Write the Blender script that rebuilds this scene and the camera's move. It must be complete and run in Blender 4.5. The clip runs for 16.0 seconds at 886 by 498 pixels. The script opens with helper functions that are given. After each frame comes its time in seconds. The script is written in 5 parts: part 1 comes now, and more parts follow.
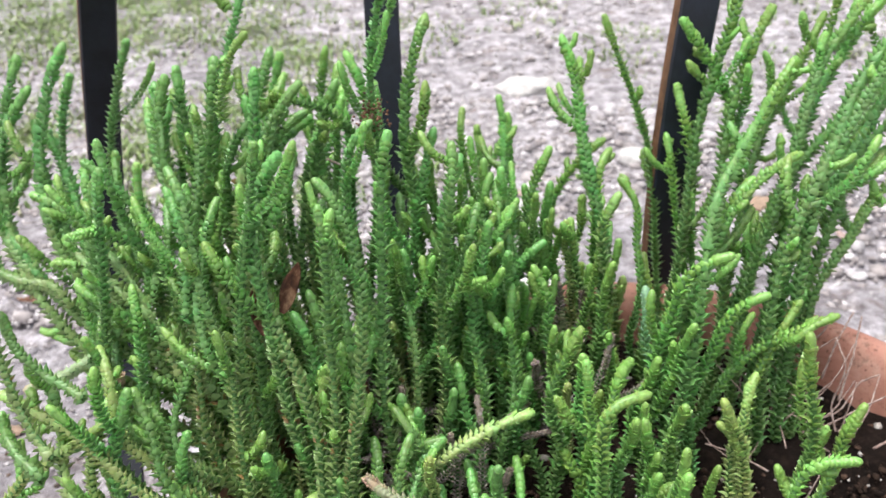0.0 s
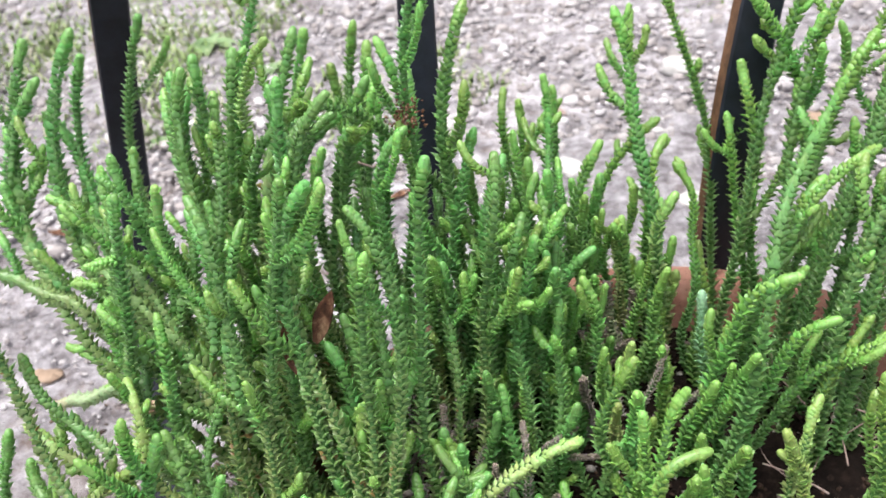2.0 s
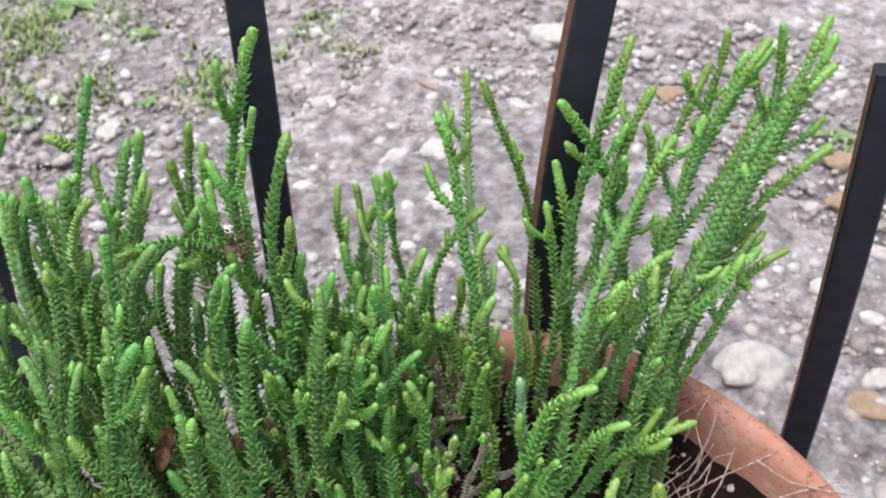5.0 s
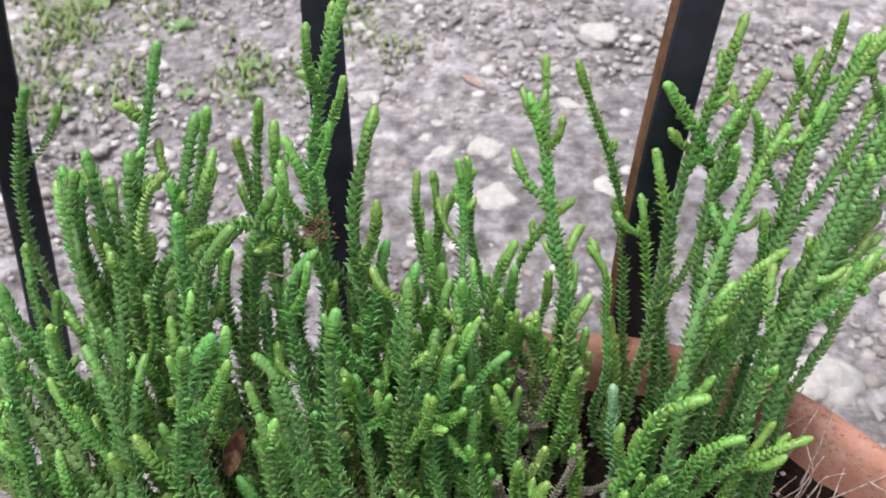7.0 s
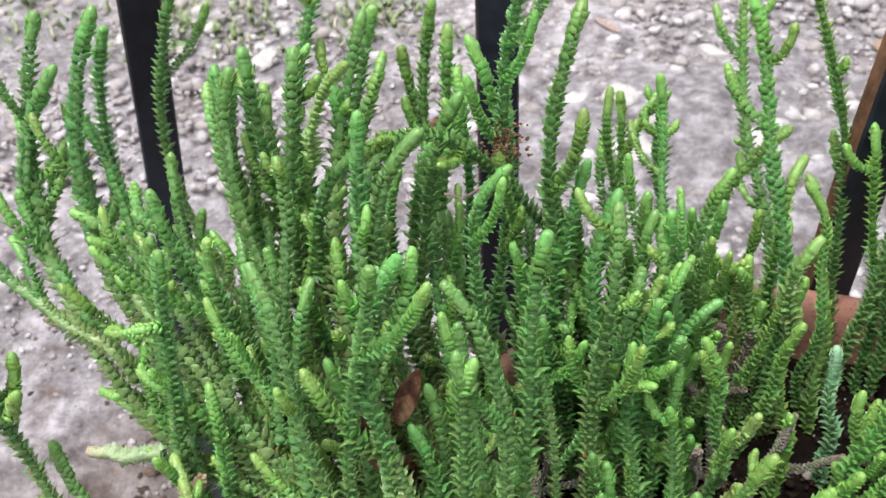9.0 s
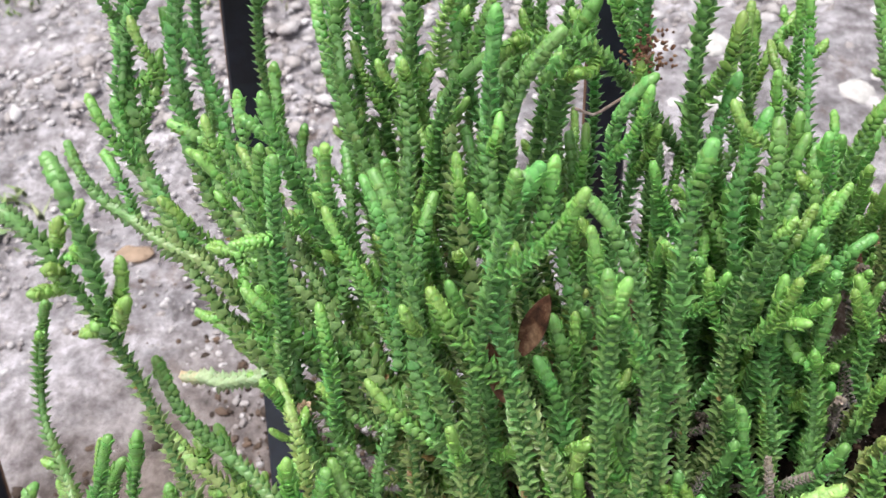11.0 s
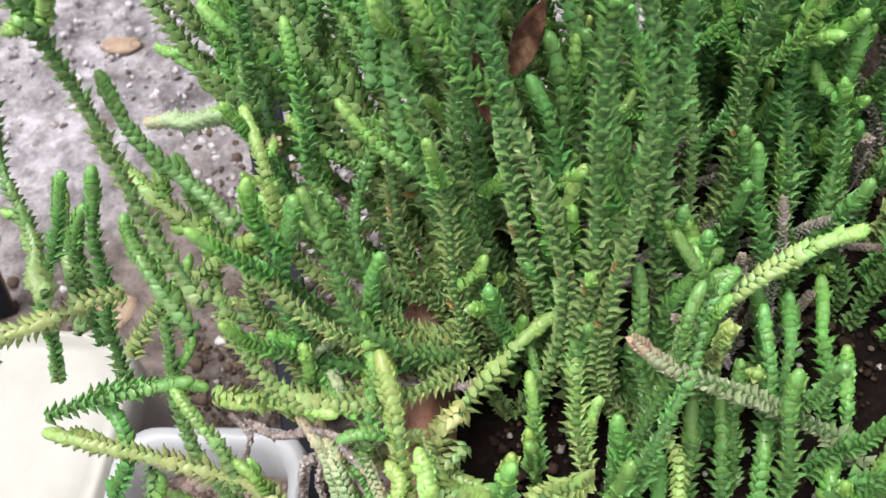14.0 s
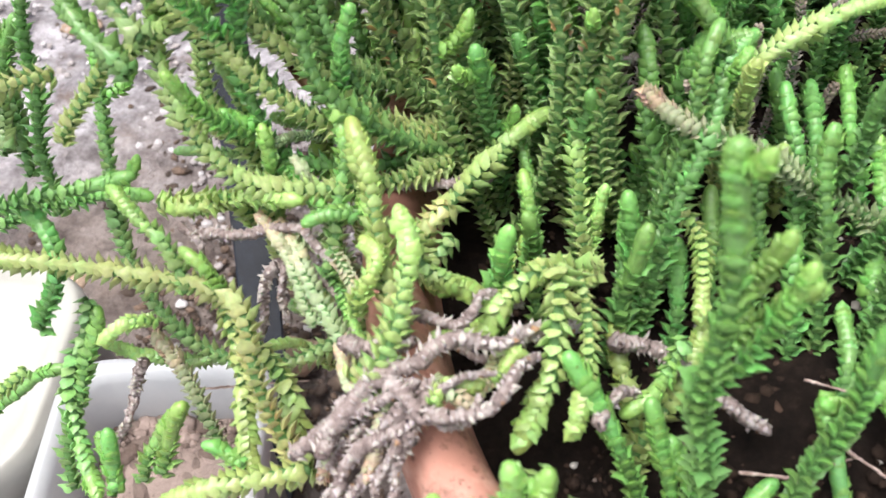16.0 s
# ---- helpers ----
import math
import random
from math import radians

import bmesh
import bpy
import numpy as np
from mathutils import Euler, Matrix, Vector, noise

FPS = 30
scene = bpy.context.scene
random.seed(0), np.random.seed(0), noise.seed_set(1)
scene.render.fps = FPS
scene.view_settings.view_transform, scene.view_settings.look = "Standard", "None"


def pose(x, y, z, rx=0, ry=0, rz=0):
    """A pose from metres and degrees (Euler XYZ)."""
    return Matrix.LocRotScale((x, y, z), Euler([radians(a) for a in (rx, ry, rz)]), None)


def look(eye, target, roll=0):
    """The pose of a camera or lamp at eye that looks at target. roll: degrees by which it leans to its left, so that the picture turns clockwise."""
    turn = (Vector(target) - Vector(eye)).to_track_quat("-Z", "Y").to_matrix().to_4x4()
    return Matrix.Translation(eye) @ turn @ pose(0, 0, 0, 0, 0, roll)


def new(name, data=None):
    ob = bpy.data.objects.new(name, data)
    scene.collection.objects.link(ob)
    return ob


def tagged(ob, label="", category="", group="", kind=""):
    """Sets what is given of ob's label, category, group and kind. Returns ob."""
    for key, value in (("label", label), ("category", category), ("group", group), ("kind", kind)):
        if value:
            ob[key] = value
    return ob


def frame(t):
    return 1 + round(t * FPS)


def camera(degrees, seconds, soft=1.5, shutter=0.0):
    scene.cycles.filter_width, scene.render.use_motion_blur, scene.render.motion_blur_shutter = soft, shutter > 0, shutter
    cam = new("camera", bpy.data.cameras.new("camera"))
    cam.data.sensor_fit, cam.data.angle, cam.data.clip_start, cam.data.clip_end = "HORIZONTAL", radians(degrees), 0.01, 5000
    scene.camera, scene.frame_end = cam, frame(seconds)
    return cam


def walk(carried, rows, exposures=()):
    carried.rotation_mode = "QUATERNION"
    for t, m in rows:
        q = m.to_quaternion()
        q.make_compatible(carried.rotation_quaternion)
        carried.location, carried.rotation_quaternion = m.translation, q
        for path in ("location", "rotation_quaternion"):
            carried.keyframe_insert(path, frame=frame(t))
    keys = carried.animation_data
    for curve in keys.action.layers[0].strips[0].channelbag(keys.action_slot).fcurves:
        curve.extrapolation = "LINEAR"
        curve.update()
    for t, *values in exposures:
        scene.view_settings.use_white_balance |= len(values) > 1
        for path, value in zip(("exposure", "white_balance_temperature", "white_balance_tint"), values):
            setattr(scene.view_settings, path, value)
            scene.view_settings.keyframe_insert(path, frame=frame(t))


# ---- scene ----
cam = camera(52.16, 16.0)
cam.data.dof.use_dof = True
cam.data.dof.focus_distance = 0.24
cam.data.dof.aperture_fstop = 32
PATH = [
    (0.0, pose(-0.0426, -0.2080, 0.2145, 60.61, 3.52, 1.96)),
    (0.5, pose(-0.0468, -0.1811, 0.2036, 57.87, 3.95, 2.19)),
    (1.0, pose(-0.0442, -0.1762, 0.2065, 56.04, 4.52, 3.39)),
    (1.5, pose(-0.0484, -0.1725, 0.2155, 55.19, 4.46, 3.21)),
    (2.0, pose(-0.0455, -0.1638, 0.2421, 52.82, 5.16, 3.31)),
    (2.5, pose(-0.0387, -0.1609, 0.2868, 49.20, 5.65, 2.75)),
    (3.0, pose(-0.0341, -0.1606, 0.3195, 45.80, 4.74, 2.19)),
    (3.5, pose(-0.0243, -0.1467, 0.3136, 44.38, 4.49, 0.79)),
    (4.0, pose(-0.0145, -0.1350, 0.3120, 43.91, 3.85, -0.90)),
    (4.2, pose(-0.0145, -0.1326, 0.3146, 44.11, 2.97, -1.91)),
    (6.3, pose(-0.0222, -0.1326, 0.3118, 48.02, 2.31, -2.72)),
    (6.5, pose(-0.0300, -0.1250, 0.3025, 47.63, 2.17, -2.38)),
    (7.0, pose(-0.0420, -0.1153, 0.2909, 46.54, 2.07, -0.89)),
    (7.5, pose(-0.0466, -0.1232, 0.2867, 46.54, 3.23, 0.27)),
    (8.0, pose(-0.0616, -0.1095, 0.2698, 45.98, 2.81, 1.49)),
    (8.5, pose(-0.0683, -0.1007, 0.2636, 45.14, 3.78, 3.63)),
    (9.0, pose(-0.0765, -0.0933, 0.2534, 44.69, 4.15, 4.68)),
    (9.2, pose(-0.0675, -0.0979, 0.2559, 44.65, 6.06, 6.34)),
    (11.3, pose(-0.1024, -0.0859, 0.2293, 41.56, 5.14, 7.97)),
    (11.5, pose(-0.1034, -0.0837, 0.2277, 40.40, 5.58, 8.02)),
    (12.0, pose(-0.1044, -0.0846, 0.2216, 38.87, 5.68, 8.52)),
    (12.5, pose(-0.1029, -0.0851, 0.2184, 37.40, 5.88, 8.65)),
    (13.0, pose(-0.1014, -0.0882, 0.2112, 35.76, 5.21, 8.31)),
    (13.5, pose(-0.0962, -0.0930, 0.2040, 33.97, 5.35, 8.06)),
    (14.0, pose(-0.0940, -0.0950, 0.1983, 32.27, 5.75, 8.61)),
    (14.5, pose(-0.0955, -0.1019, 0.1843, 31.20, 6.05, 9.05)),
    (15.0, pose(-0.0851, -0.1146, 0.1637, 32.15, 6.95, 8.42)),
    (15.5, pose(-0.0870, -0.1243, 0.1494, 33.84, 5.34, 7.71)),
    (16.0, pose(-0.0962, -0.1323, 0.1403, 37.28, 5.09, 6.72)),
]
walk(cam, PATH, exposures=[(0.0, 0.16), (1.0, 0.26), (4.0, 0.06), (6.5, -0.30), (7.0, -0.22), (9.0, 0.02), (12.0, 0.09), (14.5, 0.10), (15.0, 0.16), (15.5, 0.34), (16.0, 0.42)])

GROUND = -0.205  # the earth's height; the pot's rim lies at zero

# ---------------------------------------------------------------- light
world = bpy.data.worlds.new("sky")
scene.world = world
world.use_nodes = True
wn = world.node_tree.nodes
sky = wn.new("ShaderNodeTexSky")
sky.sky_type = "NISHITA"
sky.sun_disc = False
sky.sun_elevation = radians(78)
sky.sun_rotation = radians(247)
sky.dust_density = 4.0
sky.air_density = 1.0
wn["Background"].inputs["Strength"].default_value = 0.19
cloud = wn.new("ShaderNodeHueSaturation")
cloud.inputs["Saturation"].default_value = 0.35
world.node_tree.links.new(sky.outputs["Color"], cloud.inputs["Color"])
world.node_tree.links.new(cloud.outputs["Color"], wn["Background"].inputs["Color"])

sun_data = bpy.data.lights.new("sun", "SUN")
sun_data.energy = 3.1
sun_data.angle = radians(40)
sun_data.color = (1.0, 0.97, 0.94)
sun = new("sun", sun_data)
sun.matrix_world = look((-0.6, -0.25, 3.2), (0, 0, 0))


# ---------------------------------------------------------------- materials
class Mat:
    """A node material with short hands for its nodes."""

    def __init__(self, name, rough=0.6, metal=0.0, spec=0.5):
        self.mat = bpy.data.materials.new(name)
        self.mat.use_nodes = True
        self.n = self.mat.node_tree.nodes
        self.l = self.mat.node_tree.links
        self.b = self.n["Principled BSDF"]
        self.set(self.b, "Roughness", rough)
        self.set(self.b, "Metallic", metal)
        self.set(self.b, "Specular IOR Level", spec)
        self.coord = self.n.new("ShaderNodeTexCoord").outputs["Object"]

    def set(self, node, socket, value):
        if hasattr(value, "is_output"):
            self.l.new(value, node.inputs[socket])
        elif isinstance(value, tuple) and len(value) == 3:
            node.inputs[socket].default_value = (*value, 1)
        else:
            node.inputs[socket].default_value = value

    def noise(self, scale, detail=4, rough=0.6, coord=None):
        t = self.n.new("ShaderNodeTexNoise")
        self.set(t, "Vector", coord or self.coord)
        self.set(t, "Scale", scale)
        self.set(t, "Detail", detail)
        self.set(t, "Roughness", rough)
        return t.outputs["Fac"]

    def cells(self, scale, feature="F1", out="Distance"):
        t = self.n.new("ShaderNodeTexVoronoi")
        t.feature = feature
        self.set(t, "Vector", self.coord)
        self.set(t, "Scale", scale)
        return t.outputs[out]

    def ramp(self, fac, *stops):
        r = self.n.new("ShaderNodeValToRGB")
        while len(r.color_ramp.elements) < len(stops):
            r.color_ramp.elements.new(0.5)
        for e, (at, c) in zip(r.color_ramp.elements, stops):
            e.position = at
            e.color = (c, c, c, 1) if isinstance(c, (int, float)) else (*c, 1)
        self.set(r, "Fac", fac)
        return r.outputs["Color"]

    def mix(self, fac, a, b, how="MIX"):
        m = self.n.new("ShaderNodeMix")
        m.data_type = "RGBA"
        m.blend_type = how
        for k, v in ((0, fac), (6, a), (7, b)):
            if hasattr(v, "is_output"):
                self.l.new(v, m.inputs[k])
            else:
                m.inputs[k].default_value = (*v, 1) if isinstance(v, tuple) else v
        return m.outputs[2]

    def math(self, how, a, b=0.0, c=0.0):
        m = self.n.new("ShaderNodeMath")
        m.operation = how
        for k, v in ((0, a), (1, b), (2, c)):
            if hasattr(v, "is_output"):
                self.l.new(v, m.inputs[k])
            else:
                m.inputs[k].default_value = v
        return m.outputs[0]

    def attr(self, name):
        a = self.n.new("ShaderNodeAttribute")
        a.attribute_name = name
        return a.outputs["Fac"]

    def island(self):
        return self.n.new("ShaderNodeNewGeometry").outputs["Random Per Island"]

    def each(self):
        return self.n.new("ShaderNodeObjectInfo").outputs["Random"]

    def bump(self, height, strength, dist):
        b = self.n.new("ShaderNodeBump")
        self.set(b, "Strength", strength)
        self.set(b, "Distance", dist)
        self.set(b, "Height", height)
        self.set(self.b, "Normal", b.outputs["Normal"])

    def hsv(self, col, h=0.5, s=1.0, v=1.0):
        x = self.n.new("ShaderNodeHueSaturation")
        self.set(x, "Color", col)
        self.set(x, "Hue", h)
        self.set(x, "Saturation", s)
        self.set(x, "Value", v)
        return x.outputs["Color"]

    def done(self, colour):
        self.set(self.b, "Base Color", colour)
        return self.mat


def leaf_material(name, tip, young, mid, old, brown=0.12, gloss=0.33, spread=0.03):
    m = Mat(name, rough=gloss, spec=0.6)
    age = m.attr("age")
    col = m.ramp(age, (0.0, tip), (0.18, young), (0.42, mid), (0.65, mid), (0.92, old))
    wob = m.math("ADD", m.math("MULTIPLY_ADD", m.each(), 0.03, 0.470), m.math("MULTIPLY", m.island(), spread))
    col = m.hsv(col, h=wob, v=m.math("MULTIPLY", m.math("MULTIPLY_ADD", m.island(), 0.22, 0.88), m.math("MULTIPLY_ADD", m.each(), 0.30, 0.86)))
    patch = m.ramp(m.noise(900, 3), (0.35, 0.82), (0.7, 1.12))
    col = m.mix(1.0, col, patch, "MULTIPLY")
    dead = m.math("GREATER_THAN", m.math("MULTIPLY", m.island(), m.math("POWER", age, 0.5)), 1.0 - brown)
    col = m.mix(m.math("MULTIPLY", dead, 0.85), col, (0.30, 0.15, 0.06))
    m.bump(m.noise(2600, 2), 0.25, 0.0003)
    m.set(m.b, "Subsurface Weight", 0.12)
    m.b.inputs["Subsurface Radius"].default_value = (0.5, 1.0, 0.2)
    m.set(m.b, "Subsurface Scale", 0.0015)
    return m.done(col)


LEAF = {
    "green": leaf_material("succulent_green", (0.255, 0.465, 0.105), (0.185, 0.405, 0.098), (0.156, 0.335, 0.102), (0.265, 0.390, 0.145), 0.05),
    "fresh": leaf_material("succulent_fresh", (0.30, 0.51, 0.12), (0.23, 0.42, 0.125), (0.255, 0.40, 0.15), (0.34, 0.42, 0.17), 0.08, spread=0.04),
    "pale": leaf_material("succulent_pale", (0.38, 0.56, 0.15), (0.36, 0.50, 0.16), (0.43, 0.50, 0.20), (0.54, 0.51, 0.22), 0.13, spread=0.045),
    "blue": leaf_material("succulent_glaucous", (0.34, 0.58, 0.34), (0.24, 0.46, 0.25), (0.15, 0.32, 0.14), (0.20, 0.33, 0.13), 0.02),
    "dry": leaf_material("succulent_drying", (0.52, 0.36, 0.25), (0.40, 0.47, 0.28), (0.36, 0.48, 0.25), (0.38, 0.47, 0.25), 0.14, 0.6),
    "husk": leaf_material("withered_scales", (0.30, 0.24, 0.20), (0.34, 0.29, 0.26), (0.46, 0.41, 0.39), (0.34, 0.28, 0.25), 0.35, 0.9),
}


def bark_material():
    m = Mat("bark", rough=0.9, spec=0.2)
    n = m.noise(300, 6, 0.7)
    col = m.ramp(n, (0.3, (0.14, 0.10, 0.095)), (0.5, (0.34, 0.27, 0.255)), (0.70, (0.60, 0.54, 0.52)))
    m.bump(m.noise(700, 5, 0.7), 0.9, 0.0012)
    return m.done(col)


def straw_material():
    m = Mat("dry_twig_skin", rough=0.85, spec=0.2)
    col = m.ramp(m.noise(500, 5, 0.7), (0.3, (0.17, 0.11, 0.095)), (0.52, (0.40, 0.295, 0.26)), (0.72, (0.66, 0.57, 0.53)))
    m.bump(m.noise(1500, 4), 0.6, 0.0005)
    return m.done(col)


def core_material():
    m = Mat("stem_core", rough=0.7)
    col = m.ramp(m.noise(400, 4), (0.35, (0.06, 0.15, 0.04)), (0.7, (0.10, 0.21, 0.06)))
    return m.done(col)


def terracotta_material():
    m = Mat("terracotta", rough=0.78, spec=0.3)
    big = m.noise(22, 5, 0.65)
    col = m.ramp(big, (0.30, (0.33, 0.15, 0.11)), (0.52, (0.47, 0.225, 0.17)), (0.75, (0.58, 0.32, 0.26)))
    lime = m.ramp(m.noise(60, 8, 0.75), (0.52, 0.0), (0.72, 0.65))
    col = m.mix(lime, col, (0.66, 0.45, 0.36))
    specks = m.ramp(m.noise(480, 3), (0.30, 0.45), (0.40, 1.0))
    col = m.mix(1.0, col, specks, "MULTIPLY")
    grime = m.ramp(m.noise(95, 8, 0.8), (0.53, 0.0), (0.66, 0.8))
    col = m.mix(grime, col, (0.10, 0.06, 0.045))
    m.bump(m.noise(420, 6, 0.7), 0.5, 0.0006)
    return m.done(col)


def soil_material():
    m = Mat("potting_soil", rough=0.95, spec=0.15)
    n = m.noise(160, 8, 0.75)
    col = m.ramp(n, (0.3, (0.007, 0.005, 0.004)), (0.55, (0.022, 0.014, 0.011)), (0.78, (0.06, 0.040, 0.030)))
    m.bump(m.noise(420, 8, 0.8), 1.0, 0.003)
    return m.done(col)


def crumb_material():
    m = Mat("soil_crumbs", rough=0.95, spec=0.15)
    col = m.ramp(m.island(), (0.0, (0.015, 0.010, 0.008)), (0.6, (0.035, 0.022, 0.016)), (0.92, (0.09, 0.055, 0.04)), (0.965, (0.50, 0.47, 0.44)))
    m.bump(m.noise(1200, 5), 0.8, 0.0008)
    return m.done(col)


def ground_material():
    m = Mat("bare_earth", rough=0.95, spec=0.2)
    wide = m.noise(2.6, 6, 0.6)
    fine = m.noise(55, 9, 0.75)
    col = m.ramp(fine, (0.36, (0.21, 0.185, 0.193)), (0.49, (0.43, 0.398, 0.42)), (0.61, (0.71, 0.672, 0.715)))
    dark = m.mix(1.0, m.ramp(wide, (0.38, 0.78), (0.6, 1.10)), m.ramp(m.noise(30, 6, 0.62), (0.40, 0.72), (0.58, 1.12)), "MULTIPLY")
    col = m.mix(1.0, col, dark, "MULTIPLY")
    chip = m.ramp(m.cells(130), (0.10, 1.0), (0.22, 0.0))
    col = m.mix(m.math("MULTIPLY", chip, 0.35), col, (0.58, 0.52, 0.50))
    litter = m.ramp(m.noise(16, 7, 0.8), (0.56, 0.0), (0.70, 0.7))
    col = m.mix(litter, col, (0.20, 0.125, 0.085))
    spot = m.n.new("ShaderNodeVectorMath")
    spot.operation = "DISTANCE"
    m.set(spot, "Vector", m.coord)
    spot.inputs[1].default_value = (-0.29, 0.02, GROUND)
    reach = m.math("ADD", spot.outputs["Value"], m.math("MULTIPLY", m.noise(22, 6, 0.7), 0.16))
    damp = m.ramp(reach, (0.20, 0.85), (0.30, 0.0))
    col = m.mix(damp, col, m.ramp(fine, (0.35, (0.07, 0.05, 0.042)), (0.62, (0.30, 0.235, 0.20))))
    m.bump(m.math("ADD", fine, m.math("MULTIPLY", m.noise(240, 6, 0.7), 0.5)), 1.0, 0.006)
    return m.done(col)


def stone_material(name, a, b, c):
    m = Mat(name, rough=0.85, spec=0.3)
    pick = m.ramp(m.island(), (0.0, a), (0.28, c), (0.55, b), (0.72, tuple(min(0.88, v * 1.3) for v in b)), (0.86, c), (1.0, a))
    mott = m.ramp(m.noise(90, 7, 0.75), (0.3, 0.62), (0.7, 1.12))
    col = m.mix(1.0, pick, mott, "MULTIPLY")
    dust = m.ramp(m.noise(30, 5), (0.5, 0.0), (0.75, 0.18))
    col = m.mix(dust, col, (0.40, 0.34, 0.32))
    m.bump(m.noise(260, 7, 0.7), 0.8, 0.0025)
    return m.done(col)


def black_paint():
    m = Mat("black_paint", rough=0.42, spec=0.5)
    col = m.ramp(m.noise(90, 6, 0.7), (0.4, (0.004, 0.006, 0.012)), (0.75, (0.014, 0.019, 0.034)))
    m.set(m.b, "Roughness", m.ramp(m.noise(40, 5), (0.3, 0.34), (0.7, 0.62)))
    m.bump(m.noise(350, 4), 0.25, 0.0006)
    return m.done(col)


def rust_edge():
    m = Mat("bare_brown_edge", rough=0.8, spec=0.3)
    col = m.ramp(m.noise(120, 6, 0.7), (0.3, (0.07, 0.034, 0.018)), (0.6, (0.19, 0.095, 0.05)), (0.8, (0.26, 0.15, 0.085)))
    m.bump(m.noise(500, 5), 0.6, 0.0008)
    return m.done(col)


def plastic(name, a, b):
    m = Mat(name, rough=0.38, spec=0.5)
    col = m.ramp(m.noise(14, 6, 0.7), (0.35, a), (0.65, b))
    dirt = m.ramp(m.noise(45, 8, 0.8), (0.58, 0.0), (0.78, 0.45))
    col = m.mix(dirt, col, (0.42, 0.38, 0.33))
    m.bump(m.noise(200, 3), 0.12, 0.0006)
    return m.done(col)


def dead_leaf_material():
    m = Mat("dead_leaf_skin", rough=0.7, spec=0.3)
    col = m.ramp(m.noise(140, 6, 0.7), (0.36, (0.022, 0.012, 0.009)), (0.5, (0.12, 0.050, 0.028)), (0.66, (0.36, 0.22, 0.13)))
    m.bump(m.noise(420, 4), 0.6, 0.0008)
    return m.done(col)


def grass_material():
    m = Mat("weed_leaves", rough=0.6)
    col = m.ramp(m.island(), (0.0, (0.26, 0.40, 0.13)), (0.5, (0.38, 0.52, 0.20)), (0.8, (0.50, 0.57, 0.30)), (1.0, (0.58, 0.55, 0.38)))
    return m.done(col)


BARK, STRAW, CORE = bark_material(), straw_material(), core_material()
TERRACOTTA, SOIL, CRUMB, EARTH = terracotta_material(), soil_material(), crumb_material(), ground_material()
LITTER = stone_material("leaf_mould", (0.05, 0.035, 0.028), (0.17, 0.115, 0.085), (0.10, 0.068, 0.05))
CLOD = stone_material("dry_clods", (0.17, 0.12, 0.10), (0.34, 0.26, 0.23), (0.24, 0.18, 0.155))
PEBBLE = stone_material("pebbles", (0.38, 0.345, 0.345), (0.66, 0.625, 0.635), (0.50, 0.445, 0.435))
ROCK = stone_material("pale_rock", (0.76, 0.74, 0.73), (0.80, 0.775, 0.76), (0.68, 0.655, 0.64))
TAN_ROCK = stone_material("tan_rock", (0.52, 0.38, 0.27), (0.58, 0.44, 0.33), (0.46, 0.33, 0.24))
BLACK, RUST = black_paint(), rust_edge()
WHITE = plastic("white_plastic", (0.38, 0.39, 0.41), (0.47, 0.47, 0.48))
CREAM = plastic("cream_plastic", (0.38, 0.37, 0.335), (0.46, 0.45, 0.415))
def weed_material():
    m = Mat("weed_rosette_leaves", rough=0.6)
    col = m.ramp(m.noise(60, 5), (0.35, (0.14, 0.24, 0.09)), (0.65, (0.27, 0.38, 0.19)))
    m.bump(m.noise(300, 4), 0.4, 0.0008)
    return m.done(col)


DEADLEAF, GRASS, WEED = dead_leaf_material(), grass_material(), weed_material()
rng = np.random.default_rng(7)


# ---------------------------------------------------------------- mesh helpers
def raw(name, verts, faces, mats, smooth=True, age=None, index=None, leaves=0):
    """A mesh from arrays of corners and faces. leaves: how many corners, from the first, belong to scale leaves, whose margins are sharp."""
    me = bpy.data.meshes.new(name)
    me.from_pydata(verts, [], faces)
    for m in mats if isinstance(mats, (list, tuple)) else [mats]:
        me.materials.append(m)
    me.polygons.foreach_set("use_smooth", np.broadcast_to(smooth, len(me.polygons)))
    if index is not None:
        me.polygons.foreach_set("material_index", index)
    if age is not None:
        me.attributes.new("age", "FLOAT", "POINT").data.foreach_set("value", np.asarray(age, np.float32))
    if leaves:
        ends = np.empty(2 * len(me.edges), np.int32)
        me.edges.foreach_get("vertices", ends)
        ends = ends.reshape(-1, 2)
        side = np.isin(ends % CORNERS, (1, 6, 11, 15)).all(1) | np.isin(ends % CORNERS, (3, 8, 13, 15)).all(1)
        me.attributes.new("sharp_edge", "BOOLEAN", "EDGE").data.foreach_set("value", side & (ends.max(1) < leaves))
    me.update()
    return me


def thing(name, label, category, group="", kind="", at=(0, 0, 0), data=None):
    ob = new(name, data)
    ob.location = at
    return tagged(ob, label, category, group, kind)


def part(name, data, parent, label="", kind=""):
    ob = new(name, data)
    ob.parent = parent
    return tagged(ob, label, kind=kind)


def bezier(b, c, d, t, n):
    u = np.linspace(0, 1, n)[:, None]
    return (1 - u) ** 3 * b + 3 * u * (1 - u) ** 2 * c + 3 * u * u * (1 - u) * d + u**3 * t


def resample(p, step):
    seg = np.linalg.norm(np.diff(p, axis=0), axis=1)
    s = np.r_[0, np.cumsum(seg)]
    at = np.arange(0, s[-1], step)
    return np.stack([np.interp(at, s, p[:, k]) for k in range(3)], 1), at, s[-1]


